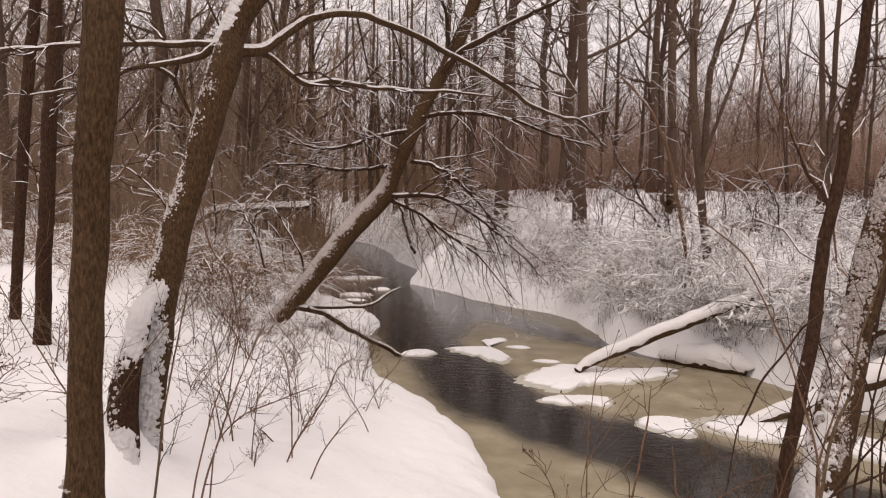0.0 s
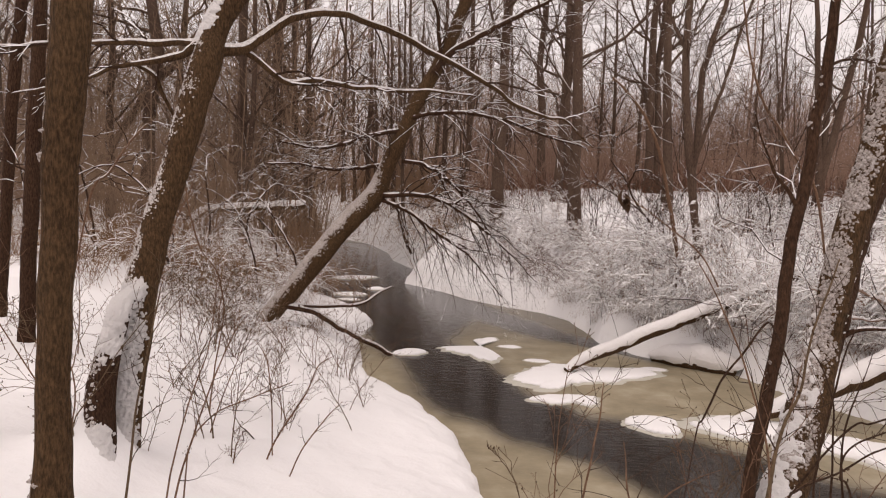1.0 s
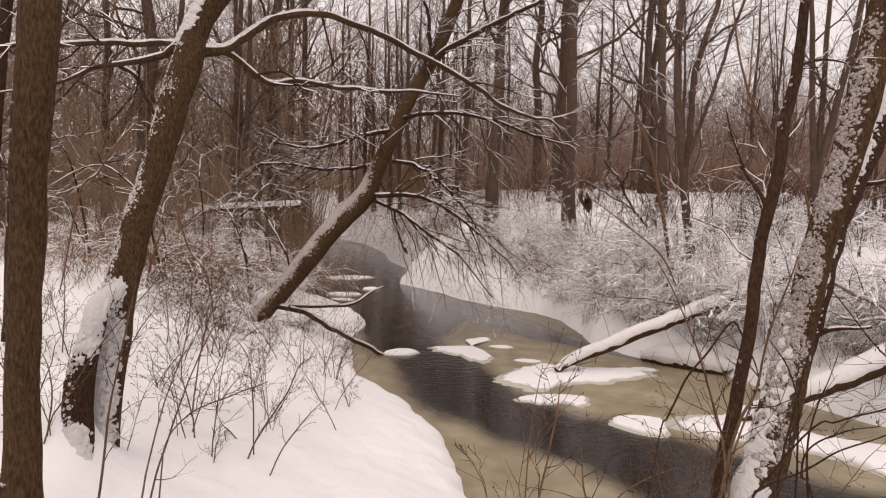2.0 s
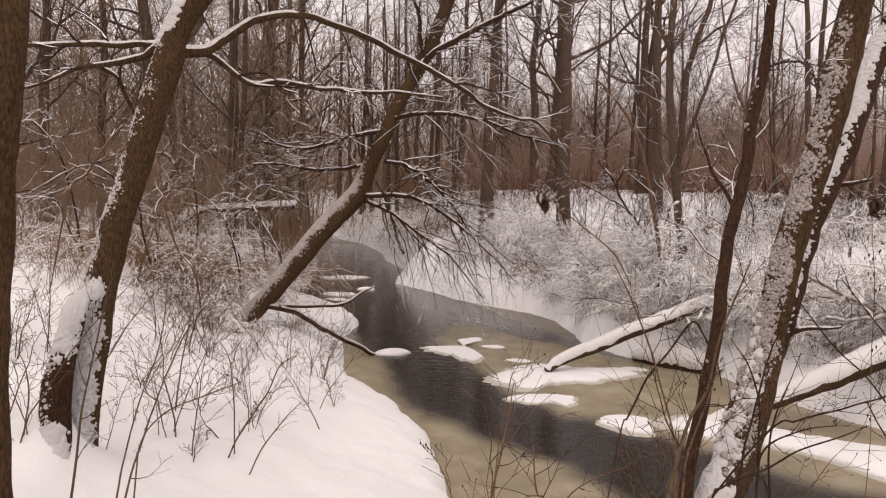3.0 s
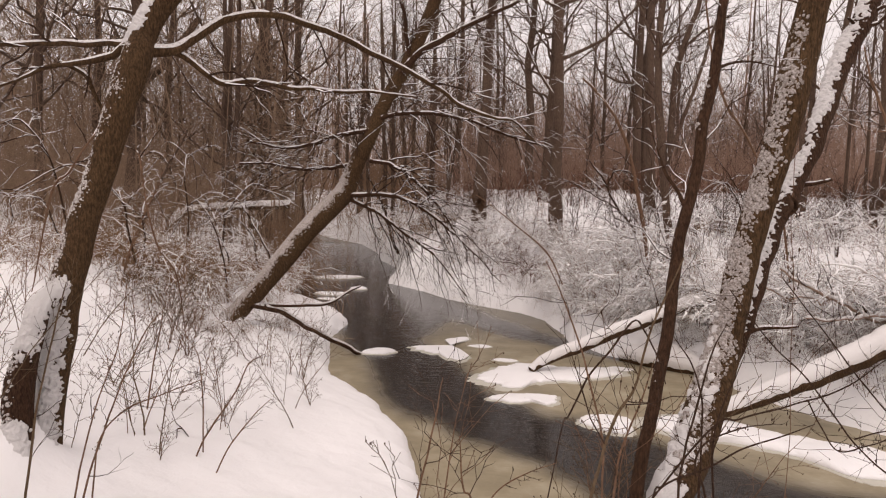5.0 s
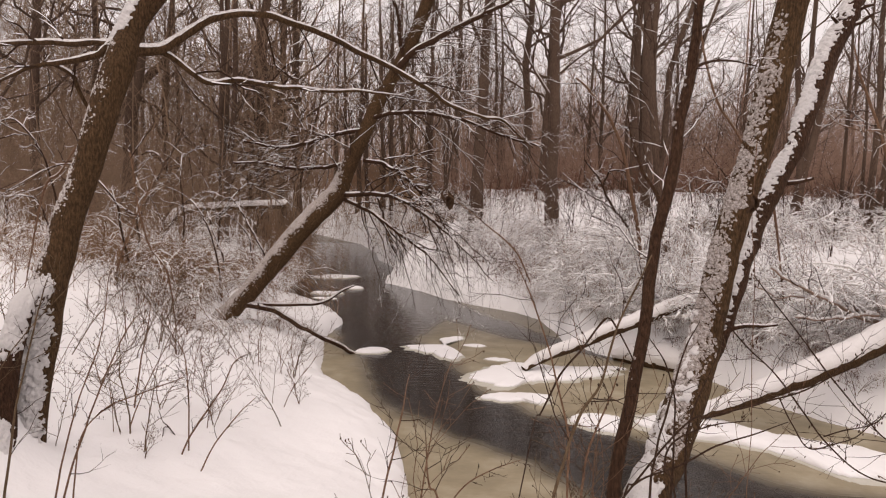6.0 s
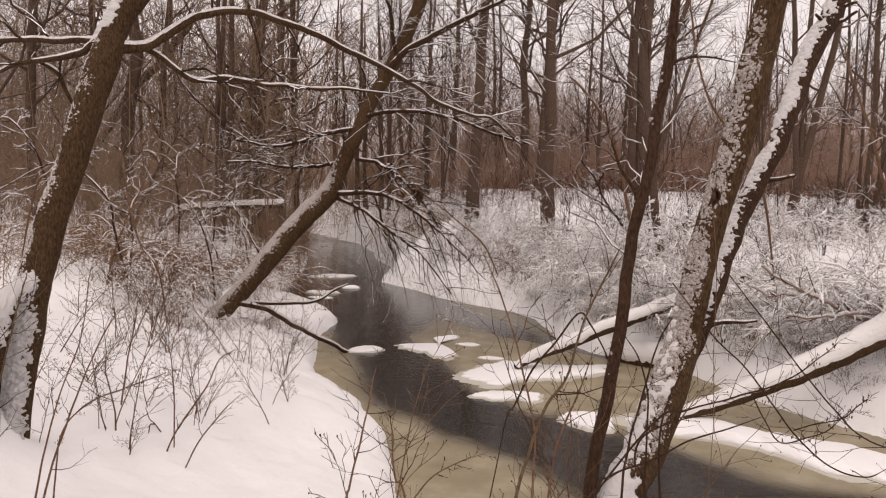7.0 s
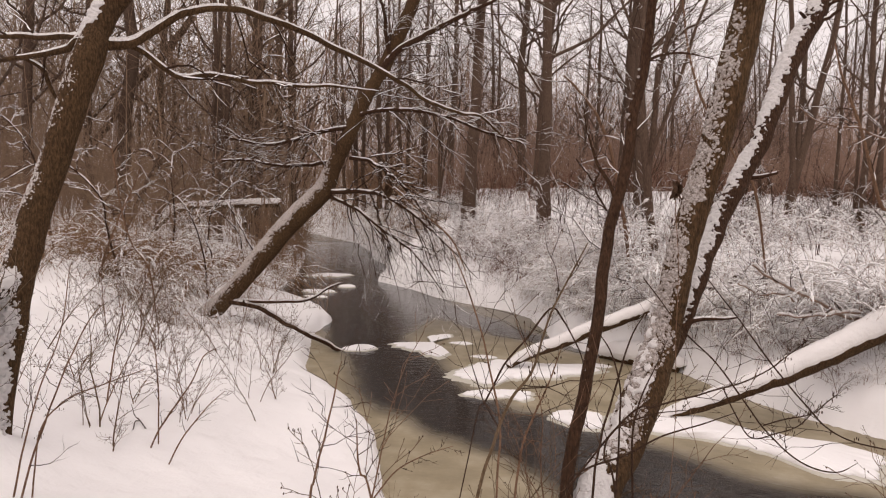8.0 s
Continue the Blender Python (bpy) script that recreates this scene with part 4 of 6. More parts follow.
def woods():
    # bearing, distance, thickness, kind, lean
    bank = [(265, 26, 0.30, 1, 0), (886, 23.5, 0.23, 1, 0), (1027, 21.7, 0.21, 5, 0), (1150, 32, 0.24, 0, 0), (1188, 24, 0.19, 1, 0)]
    edge = [(1447, 26, 0.17, 4, 0), (1590, 21, 0.12, 0, 0), (1740, 19, 0.13, 0, 4), (20, 19, 0.17, 3, 3), (110, 23, 0.2, 5, 0), (440, 25, 0.16, 4, -6), (-90, 16, 0.18, 0, 0)]
    upstream = [(500, 30, 0.34, 0, 0), (205, 28, 0.2, 5, 0), (330, 33, 0.22, 0, 0), (560, 35, 0.22, 3, 0), (520, 42, 0.25, 1, 0), (545, 48, 0.2, 3, 2), (655, 52, 0.22, 0, 0), (700, 47, 0.18, 5, -3), (735, 55, 0.22, 1, 0), (770, 44, 0.16, 3, 3), (535, 37, 0.18, 5, 0), (470, 36, 0.14, 3, 0), (612, 62, 0.22, 1, 0), (632, 58, 0.18, 3, 0), (672, 50, 0.17, 5, 1), (690, 60, 0.2, 0, 0), (718, 40, 0.13, 3, -1), (752, 48, 0.17, 5, 0), (425, 42, 0.17, 0, 0), (715, 62, 0.2, 1, 0)]
    beyond = [(962, 34, 0.24, 1, 0), (988, 30, 0.22, 5, 0), (790, 33, 0.16, 0, 0), (830, 38, 0.2, 3, 0), (1007, 30, 0.2, 0, 0), (1164, 32, 0.2, 1, 1), (905, 50, 0.18, 2, 0), (1055, 44, 0.15, 5, 0), (1085, 40, 0.14, 3, 0), (1128, 38, 0.14, 1, 0), (1215, 46, 0.15, 3, 0), (1330, 46, 0.17, 5, 0), (1528, 26, 0.08, 0, 1), (1562, 28, 0.08, 5, -1), (1612, 25, 0.09, 1, 0)]
    marked = bank + edge + upstream + beyond
    rng = rng_of(7)
    for bearing, far, thick, kind, lean in marked:
        tall = min(1.1, max(0.75, thick / 0.2))
        plant(kind, (bearing - 784) / 1105 * far, far, tall, rng.uniform(0, 360), (0, lean), thick / 0.2 / tall)
    placed = [((b - 784) / 1105 * f, f) for b, f, *_ in marked]
    count = 0
    while count < 40:
        far = 20 + 45 * rng.random() ** 0.8
        bearing = rng.uniform(-380, 1950)
        if bearing > 900 and rng.random() < 0.7:
            continue
        x, y = (bearing - 784) / 1105 * far, far
        if gz(x, y) < 0.6 or min(math.hypot(x - a, y - b) for a, b in placed) < 1.3:
            continue
        placed.append((x, y))
        plant(int(rng.integers(6)), x, y, rng.uniform(0.45, 1.05), rng.uniform(0, 360), (rng.normal(0, 3), rng.normal(0, 3)), rng.uniform(0.5, 0.85))
        count += 1


def far_woods():
    """The woods beyond, down to the horizon."""
    rng = rng_of(8)
    shapes = []
    for s in range(5):
        g = Geo()
        for (P, R, sides), q in zip(tree_axes(200 + s, 20, 0.17, 1 + s % 2, (10, 4, 2), 0.2), (5, 3, 3, 3)):
            g.tubes(P, np.maximum(R, 0.02), q)
        shapes.append(g.arrays())
    spread = lambda: rng.uniform(430, 860) if rng.random() < 0.4 else rng.uniform(-350, 1950)
    out = Geo()
    for _ in range(100):
        far = 62 + 70 * rng.random()
        x = (spread() - 784) / 1105 * far
        v, f = shapes[int(rng.integers(5))]
        a, s = rng.uniform(0, 6.28), rng.uniform(0.6, 1.15)
        rot = np.array([[math.cos(a), -math.sin(a), 0], [math.sin(a), math.cos(a), 0], [0, 0, 1]])
        out.add(v @ rot.T * s + (x, far, gz(x, far)), f)
    # distance haze comes from this paler bark colour
    solid("far_woods", out, DUN_HAZE, "bare grey-brown woods reaching into the distance", "woods", kind="stuff")


def brush(name, count, near, far, lo, hi, tall, seed, mat, label, radius=0.008, k=3, ratio=0.4, fine=0, angle=38, sway=0.22, clear=0.0):
    """Upright thicket stems, as one mass."""
    rng = rng_of(seed)
    d = near + (far - near) * rng.random(count * 2) ** 0.9
    x = (rng.uniform(lo, hi, count * 2) - 784) / 1105 * d
    clump = fbm(np.stack([x * 0.3, d * 0.3, d * 0], -1), 2, seed)
    ok = ~inside_stream(x, d) & (clump > 0.38) & (line_distance(x, d, RIGHT_EDGE) > clear)
    x, d = x[ok][:count], d[ok][:count]
    m = len(x)
    z = ground_z(x, d)
    t = np.linspace(0, 1, 4)
    h = tall * rng.uniform(0.45, 1.2, m)
    lean = rng.normal(0, sway, (m, 2)) * h[:, None]
    P = np.stack([x[:, None] + lean[:, :1] * t ** 1.5, d[:, None] + lean[:, 1:] * t ** 1.5, z[:, None] - 0.05 + h[:, None] * t], -1)
    P[:, 1:, :2] += rng.normal(0, 0.04, (m, 3, 2)) * h[:, None, None] * 0.5
    R = radius * rng.uniform(0.6, 1.5, (m, 1)) * (1 - 0.7 * t)
    g = Geo().tubes(P, R, 3)
    A, B = spawn(P, R, k, 0.3, 1.0, ratio, angle, 3, rng, 0.1, 0.06, 0.6)
    g.tubes(A, np.maximum(B, radius * 0.42), 3)
    if fine:
        C, D = spawn(A, B, fine, 0.2, 1.0, 0.55, 45, 2, rng, 0.1, 0.06, 0.7)
        g.tubes(C, np.maximum(D, radius * 0.28), 3)
    return solid(name, g, mat, label, "brush", kind="stuff")


def forked_tree():
    """The tall many-limbed tree on the far bank."""
    t = thing("forked_tree", (6.3, 14.8, gz(6.3, 14.8)), "tall grey-brown tree forking low into several bare limbs", "tree")
    g, p, r = trunk_geo([(6.31, 14.75, 1.6, 0.12), (6.26, 14.8, 2.34, 0.11), (6.15, 14.87, 3.06, 0.11), (5.99, 14.93, 4.5, 0.12), (5.84, 15.0, 5.84, 0.105), (5.82, 15.07, 7.18, 0.095), (5.87, 15.13, 8.61, 0.09), (5.81, 15.2, 11.58, 0.06)], 611, 120, 28, 0.07, 0.2)
    part("trunk", g, BARK_GREY, t)
    axes = [(p, r * 0.4)]
    for i, c in enumerate(([(6.06, 14.9, 3.87, 0.085), (6.19, 14.98, 5.13, 0.085), (6.24, 15.06, 6.31, 0.085), (6.49, 15.14, 7.22, 0.075), (6.79, 15.22, 8.14, 0.065), (7.06, 15.3, 9.5, 0.05), (7.1, 15.4, 11.2, 0.03)],
                           [(6.02, 14.9, 4.0, 0.05), (6.12, 14.8, 4.4, 0.05), (6.43, 14.76, 5.47, 0.048), (6.68, 14.72, 6.25, 0.044), (6.91, 14.68, 7.29, 0.04), (7.15, 14.64, 8.05, 0.036), (7.43, 14.6, 9.48, 0.03)],
                           [(6.2, 15.05, 6.3, 0.05), (6.5, 15.3, 7.0, 0.045), (7.0, 15.5, 7.5, 0.04), (7.5, 15.7, 7.8, 0.033), (8.1, 15.9, 8.3, 0.02)],
                           [(5.8, 15.05, 6.9, 0.045), (5.5, 15.2, 7.6, 0.04), (5.2, 15.4, 8.6, 0.03), (5.0, 15.6, 9.6, 0.02)])):
        axes.append(limb(t, c, 620 + i, BARK_GREY, 0.35, 0.4, 12))
    twigs_on(t, axes, 630, 14, 0.3, 5, 2, 48, 0.05, 0.004, 0.25, 0.012, 0.6)


def leaning_dead_tree(name, axes, seed, label, mat=BARK_GREY, snow=0.4, category="tree"):
    """A dead tree that leans or hangs in the thicket, with the snow on its upper side."""
    x, y = axes[0][0][0], axes[0][0][1]
    t = thing(name, (x, y, gz(x, y)), label, category)
    done = []
    for i, c in enumerate(axes):
        if i == 0:
            c = [(x, y, gz(x, y) - 0.1, c[0][3])] + list(c)
        done.append(limb(t, c, seed + i, mat, snow, 0.3, 10, 50, 0.05))
    twigs_on(t, done, seed + 9, 9, 0.3, 4, 2, 50, 0.0, 0.006, 0.3, 0.014, 0.5)


woods()
far_woods()
forked_tree()
leaning_dead_tree("leaning_tree", [[(-21.07, 36.0, 3.27, 0.12), (-19.92, 36.0, 4.53, 0.17), (-18.62, 36.0, 6.17, 0.22), (-17.65, 36.0, 7.63, 0.26), (-16.45, 36.0, 9.41, 0.26), (-15.08, 36.0, 10.77, 0.26), (-13.2, 36.0, 13.2, 0.2)]], 641, "distant grey trunk leaning through the woods")
leaning_dead_tree("leaning_tree", [[(-9.12, 28.0, 3.0, 0.09), (-8.5, 27.95, 3.9, 0.09), (-7.88, 27.88, 4.54, 0.09), (-7.49, 27.75, 4.74, 0.085), (-7.03, 27.62, 4.47, 0.06), (-6.07, 27.5, 4.27, 0.03)], [(-8.42, 28.0, 4.0, 0.1), (-7.89, 28.2, 5.9, 0.1), (-6.87, 28.3, 7.3, 0.08), (-5.63, 28.4, 7.7, 0.05)]], 651, "bent dead tree lined with snow among the thicket", snow=1.0)
leaning_dead_tree("leaning_tree", [[(-8.9, 22.0, 2.2, 0.06), (-8.5, 22.0, 3.1, 0.06), (-8.69, 22.0, 3.67, 0.06), (-8.83, 22.0, 4.02, 0.065), (-9.13, 22.0, 4.55, 0.06), (-9.49, 22.0, 4.6, 0.04)]], 661, "broken hooked sapling capped with snow", snow=1.2)
leaning_dead_tree("leaning_sapling", [[(6.89, 19.0, 2.21, 0.045), (6.48, 19.0, 2.72, 0.042), (6.15, 19.0, 3.14, 0.04), (5.81, 19.0, 3.73, 0.035), (5.58, 19.0, 4.15, 0.03), (5.22, 19.0, 4.56, 0.02)], [(5.81, 19.0, 3.73, 0.03), (5.93, 19.0, 4.19, 0.028), (6.26, 19.0, 4.29, 0.022), (6.53, 19.0, 4.14, 0.012)], [(6.15, 19.0, 3.14, 0.028), (5.53, 19.0, 3.46, 0.024), (4.91, 19.0, 3.79, 0.02), (4.39, 19.0, 4.03, 0.01)]], 681, "dark crooked dead sapling leaning over the far bank", TWIG_DARK, 0.7)
leaning_dead_tree("bowed_sapling", [[(13.18, 19.0, 2.62, 0.06), (13.42, 19.0, 2.89, 0.07), (13.66, 19.0, 3.11, 0.075), (13.95, 19.0, 3.2, 0.075), (14.34, 19.0, 3.2, 0.07), (14.87, 19.0, 3.16, 0.06)]], 691, "bowed sapling bent to the ground under thick snow", TWIG_DARK, 1.6)
leaning_dead_tree("leaning_tree", [[(-9.2, 20.0, 1.5, 0.05), (-8.94, 20.0, 1.91, 0.05), (-8.45, 20.0, 3.11, 0.045), (-8.07, 20.0, 3.93, 0.04), (-7.35, 20.0, 5.2, 0.025)]], 671, "slim bare sapling slanting through the thicket")
leaning_dead_tree("leaning_sapling", [[(-1.22, 31.0, 0.54, 0.085), (-1.53, 30.8, 1.05, 0.085), (-1.75, 30.6, 1.78, 0.075), (-1.98, 30.4, 2.61, 0.065), (-2.34, 30.2, 3.5, 0.05), (-2.82, 30.0, 4.29, 0.03)]], 695, "dark bent sapling rooted in the snowy bank upstream", TWIG_DARK, 0.3)
leaning_dead_tree("fallen_branch", [[(7.83, 9.55, 1.41, 0.036), (7.45, 9.5, 1.55, 0.032), (7.06, 9.45, 1.71, 0.029), (6.67, 9.4, 1.88, 0.025), (6.28, 9.35, 2.07, 0.022), (5.94, 9.3, 2.28, 0.018)], [(7.54, 9.25, 1.63, 0.024), (7.05, 9.2, 1.57, 0.021), (6.64, 9.15, 1.55, 0.017), (6.23, 9.1, 1.58, 0.014)], [(6.77, 9.55, 1.73, 0.016), (6.42, 9.5, 1.84, 0.015), (6.13, 9.45, 1.83, 0.013), (5.8, 9.4, 1.96, 0.012)]], 697, "fallen branch slanting down the bank under snow", FROSTED, 3.0, "branch")
brush("far_brush", 3000, 27, 75, -350, 800, 3.8, 31, HAZEL_MIST, "dense brown leafless understorey across the woods", 0.013, 3, 0.5, angle=60, sway=0.35, clear=1.6)
brush("far_brush", 3000, 40, 74, 840, 1950, 7.2, 32, DUN_HAZE, "dense brown leafless understorey across the woods", 0.016, 3, 0.5, angle=60, sway=0.35)
brush("brush", 1500, 15, 30, -350, 760, 3.2, 33, HAZEL_MIST, "brown leafless thicket behind the leaning tree", 0.007, 5, 0.5, angle=65, sway=0.5)
brush("brush", 480, 17, 34, 740, 1950, 1.5, 35, TWIG_DARK, "low brown leafless brush standing in snow", 0.0085, 4, angle=40, sway=0.3)
brush("brush", 420, 10.5, 18, 1050, 1950, 1.3, 34, TWIG_DARK, "scattered thin brown stems on the snowy far bank", 0.005, 4, angle=55, sway=0.4)
brush("brush", 800, 25.5, 34, 760, 1950, 1.5, 36, TWIG, "knee-high to man-high brown brush before the woods", 0.009, 4, angle=45, sway=0.3)
brush("brush", 2000, 31, 44, 760, 1950, 2.4, 38, DUN_HAZE, "man-high brown brush along the edge of the woods", 0.012, 5, angle=45, sway=0.35)
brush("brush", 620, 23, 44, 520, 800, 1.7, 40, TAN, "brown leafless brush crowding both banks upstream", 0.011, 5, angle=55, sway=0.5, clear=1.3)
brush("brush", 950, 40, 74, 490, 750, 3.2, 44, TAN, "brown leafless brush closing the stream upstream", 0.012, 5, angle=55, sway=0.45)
brush("far_thicket", 4600, 70, 135, -350, 1950, 11.0, 41, DUN_HAZE, "grey-brown young growth deep in the woods", 0.036, 3, 0.3)
brush("far_thicket", 1700, 60, 110, 840, 1950, 15.0, 43, DUN_HAZE, "grey-brown young growth deep in the woods", 0.03, 4, 0.3)
brush("pole_thicket", 780, 22, 60, -380, 800, 13.0, 37, HAZEL_MIST, "thicket of tall thin leafless saplings", 0.026, 12, 0.24, 2, 55, clear=2.2)
brush("pole_thicket", 260, 34, 75, 810, 1480, 11.0, 39, BARK_GREY, "thicket of tall thin leafless saplings", 0.024, 12, 0.24, 2, 55)


# ---------------------------------------------------------------- shrubs and stems
def shrub(seed, stems, tall, spread, arch, depth, k=4, k2=3, radius=0.007, label="", name="shrub", mat=TWIG):
    """A many-stemmed leafless shrub at the origin, arching over, with snow on its twigs."""
    rng = rng_of(seed)
    t = thing(name, (0, 0, 0), label, "shrub", "shrubs of the stream banks")
    n = 6
    s = np.linspace(0, 1, n)
    az = rng.uniform(0, 6.283, stems)
    out = spread * rng.uniform(0.2, 1.1, stems)
    h = tall * rng.uniform(0.5, 1.1, stems)
    reach = out[:, None] * s ** 1.5
    z = h[:, None] * (s - arch * s ** 3) - 0.06 * (1 - s)
    b = rng.normal(0, 0.10 * spread + 0.03, (stems, 2))
    P = np.stack([b[:, :1] + np.cos(az)[:, None] * reach, b[:, 1:] + np.sin(az)[:, None] * reach, z], -1)
    P[:, 1:] += np.cumsum(rng.normal(0, 0.018, (stems, n - 1, 3)), axis=1) * tall
    R = radius * rng.uniform(0.6, 1.3, (stems, 1)) * (1 - 0.7 * s)
    g, sg = Geo().tubes(P, R, 3), Geo()
    A, B = spawn(P, R, k, 0.2, 1.0, 0.45, 42, 4, rng, -0.45 * arch, 0.14, 0.65)
    C, D = spawn(A, B, k2, 0.2, 1.0, 0.5, 40, 3, rng, -0.8 * arch, 0.12, 0.7)
    least = 0.0024 if depth > 0.01 else 0.0034
    g.tubes(A, np.maximum(B, least), 3).tubes(C, np.maximum(D, least * 0.78), 3)
    if depth:
        sides = 6 if depth > 0.04 else 3
        sg.tubes(*snow_axes(P, R, depth, rng, 0.25 if depth > 0.011 else 0.5), sides)
        some = rng.random(len(A)) < (1.1 if depth > 0.01 else 0.3)
        sg.tubes(*snow_axes(A[some], B[some], depth * (0.75 if sides > 3 else 1), rng, 0.25), max(3, sides - 2))
        keep = rng.random(len(C)) < (0.85 if depth > 0.01 else 0.03)
        S, W = C[keep], D[keep]
        thick = min(depth, 0.03)
        S[..., 2] += W * 0.6 + thick * 0.25
        sg.tubes(S, W * 0.6 + thick * 0.28, 3)
    stem = part("twig_mass", g, mat, t, kind="stuff")
    if depth:
        part("snow", sg, SNOW_TWIG, stem, "snow loaded on every twig", "stuff")
    return t


def bowed_shrub(seed, stems, tall, spread, depth, k=5, k2=3, radius=0.007, drift=(-0.55, -0.3), label="", mat=TAN):
    """A shrub whose long twigs rise, arch over and hang the same way down the bank, each under its own line of snow."""
    rng = rng_of(seed)
    t = thing("shrub", (0, 0, 0), label, "shrub", "shrubs of the stream banks")
    n = 8
    s = np.linspace(0, 1, n)
    az = rng.uniform(0, 6.283, stems)
    out = spread * rng.uniform(0.3, 1.1, stems)
    h = tall * rng.uniform(0.45, 1.15, stems)
    sag = rng.uniform(0.9, 1.7, stems)
    reach = out[:, None] * s ** 1.35
    z = h[:, None] * (2.1 * s - sag[:, None] * s ** 2.1) - 0.08 * (1 - s)
    b = rng.normal(0, 0.16 * spread, (stems, 2))
    P = np.stack([b[:, :1] + (np.cos(az) + drift[0])[:, None] * reach, b[:, 1:] + (np.sin(az) + drift[1])[:, None] * reach, z], -1)
    P[:, 1:] += np.cumsum(rng.normal(0, 0.016, (stems, n - 1, 3)), axis=1) * tall
    R = radius * rng.uniform(0.6, 1.4, (stems, 1)) * (1 - 0.7 * s)
    A, B = spawn(P, R, k, 0.25, 1.0, 0.34, 30, 6, rng, -0.25, 0.09, 0.7)
    C, D = spawn(A, B, k2, 0.15, 1.0, 0.55, 34, 3, rng, -0.2, 0.1, 0.75)
    A = A[:, :5]
    B = B[:, :5]
    g = Geo().tubes(P, R, 3).tubes(A, np.maximum(B, 0.0026), 3).tubes(C, np.maximum(D, 0.002), 3)
    sg = Geo().tubes(*snow_axes(P, R, depth, rng, 0.3), 4).tubes(*snow_axes(A, B, depth * 0.9, rng, 0.33), 4)
    some = rng.random(len(C)) < 0.75
    clump = rng.random(len(A)) < 0.3
    sg.tubes(*snow_axes(A[clump][:, 2:], B[clump][:, 2:], depth * 2.0, rng, 0.3), 5)
    sg.tubes(*snow_axes(C[some], D[some], depth * 0.8, rng, 0.2), 3)
    stem = part("twig_mass", g, mat, t, kind="stuff")
    part("snow", sg, SNOW_TWIG, stem, "snow loaded on every twig", "stuff")
    return t


SNOWY = [bowed_shrub(301 + i, 19, 1.1, 1.0, 0.021, 5, 4, 0.006, label="dense arching shrub bowed under fresh snow", mat=FROSTED) for i in range(3)]
AIRY = [bowed_shrub(331 + i, 12, 1.0, 1.45, 0.021, 6, 4, 0.007, label="loose arching bush laced with snow", mat=FROSTED) for i in range(3)]
BROWN = [shrub(311 + i, 26, 1.2, 1.4, 0.8, (0.0095, 0.0105, 0.0095)[i], 5, 3, 0.0078, "tangled brown leafless shrub dusted with snow", "shrub", TAN) for i in range(3)]
TANGLE = [shrub(361 + i, 24, 0.85, 1.2, 1.0, 0.013, 4, 2, 0.012, "tangle of bent brown twigs heaped with snow", "shrub", TAN) for i in range(2)]
BARE = [shrub(351 + i, 7, 2.3, 1.5, 0.15, 0.004, 6, 4, 0.016, "bare dark many-branched bush rising from the snow", "shrub", TWIG_DARK) for i in range(3)]
RUSSET = [shrub(371 + i, 15, 0.95, 1.2, 0.75, 0.0085, 6, 3, 0.007, "reddish-brown fine-twigged bush dusted with snow") for i in range(3)]
SCRUB = [shrub(341 + i, 9, 1.1, 1.0, 0.45, 0.022, 4, 2, 0.007, "low leafless scrub dusted with snow") for i in range(4)]


def dry_plant(seed, stems, tall):
    """A few thin, branching stems that lean their own ways."""
    rng = rng_of(seed)
    t = thing("dry_plant", (0, 0, 0), "thin dry branching stems rising from the snow", "plant", "dry plants of the snowy bank")
    for i in range(stems):
        h, az, lean = tall * rng.uniform(0.5, 1.15), rng.uniform(0, 6.28), rng.uniform(0.1, 0.75)
        s = np.linspace(0, 1, 8)
        b = rng.normal(0, 0.05, 2)
        P = np.c_[b[0] + math.cos(az) * lean * h * s ** 1.3, b[1] + math.sin(az) * lean * h * s ** 1.3, h * (s - 0.12 * s ** 3) - 0.05]
        P[1:] += np.cumsum(rng.normal(0, 0.012, (7, 3)), axis=0) * h
        P, R = P[None], (0.006 * rng.uniform(0.6, 1.2) * (1 - 0.75 * s))[None]
        g = Geo().tubes(P, R, 5)
        A, B = spawn(P, R, 10, 0.15, 1.0, 0.36, 42, 5, rng, 0.0, 0.1, 0.6)
        C, D = spawn(A, B, 3, 0.25, 1.0, 0.45, 42, 3, rng, 0.05, 0.05, 0.7)
        g.tubes(A, np.maximum(B, 0.0019), 3).tubes(C, np.maximum(D, 0.0014), 3)
        stem = part("stem", g, STEM if i % 3 else REED, t)
        tip = np.concatenate([A[:, -1], C[rng.random(len(C)) < 0.5, -1]])
        bud = tip[:, None, :] + rng.normal(0, 0.002, (len(tip), 1, 3)) + np.array([-0.006, -0.002, 0.003, 0.006])[None, :, None] * np.array([0.3, 0.2, 1.0])
        part("bud", Geo().tubes(bud, rng.uniform(0.6, 1.3, (len(tip), 1)) * np.array([[0.0006, 0.0034, 0.003, 0.0006]]), 5), LEAF, stem, "dark withered seed heads", "stuff")
    return t


SPARSE = [dry_plant(321 + i, 1 + i % 4, (1.0, 1.35, 0.8)[i % 3]) for i in range(8)]
PLACED = set()


def settle(kinds, i, x, y, scale, turn, tilt=(0, 0)):
    ob = kinds[i % len(kinds)]
    scale /= ob.scale[0]
    m = pose(x, y, gz(x, y), tilt[0], tilt[1], turn) @ Matrix.Scale(scale, 4)
    if ob.name in PLACED:
        return copy_thing(ob, m)
    PLACED.add(ob.name)
    ob.matrix_basis = m
    return ob


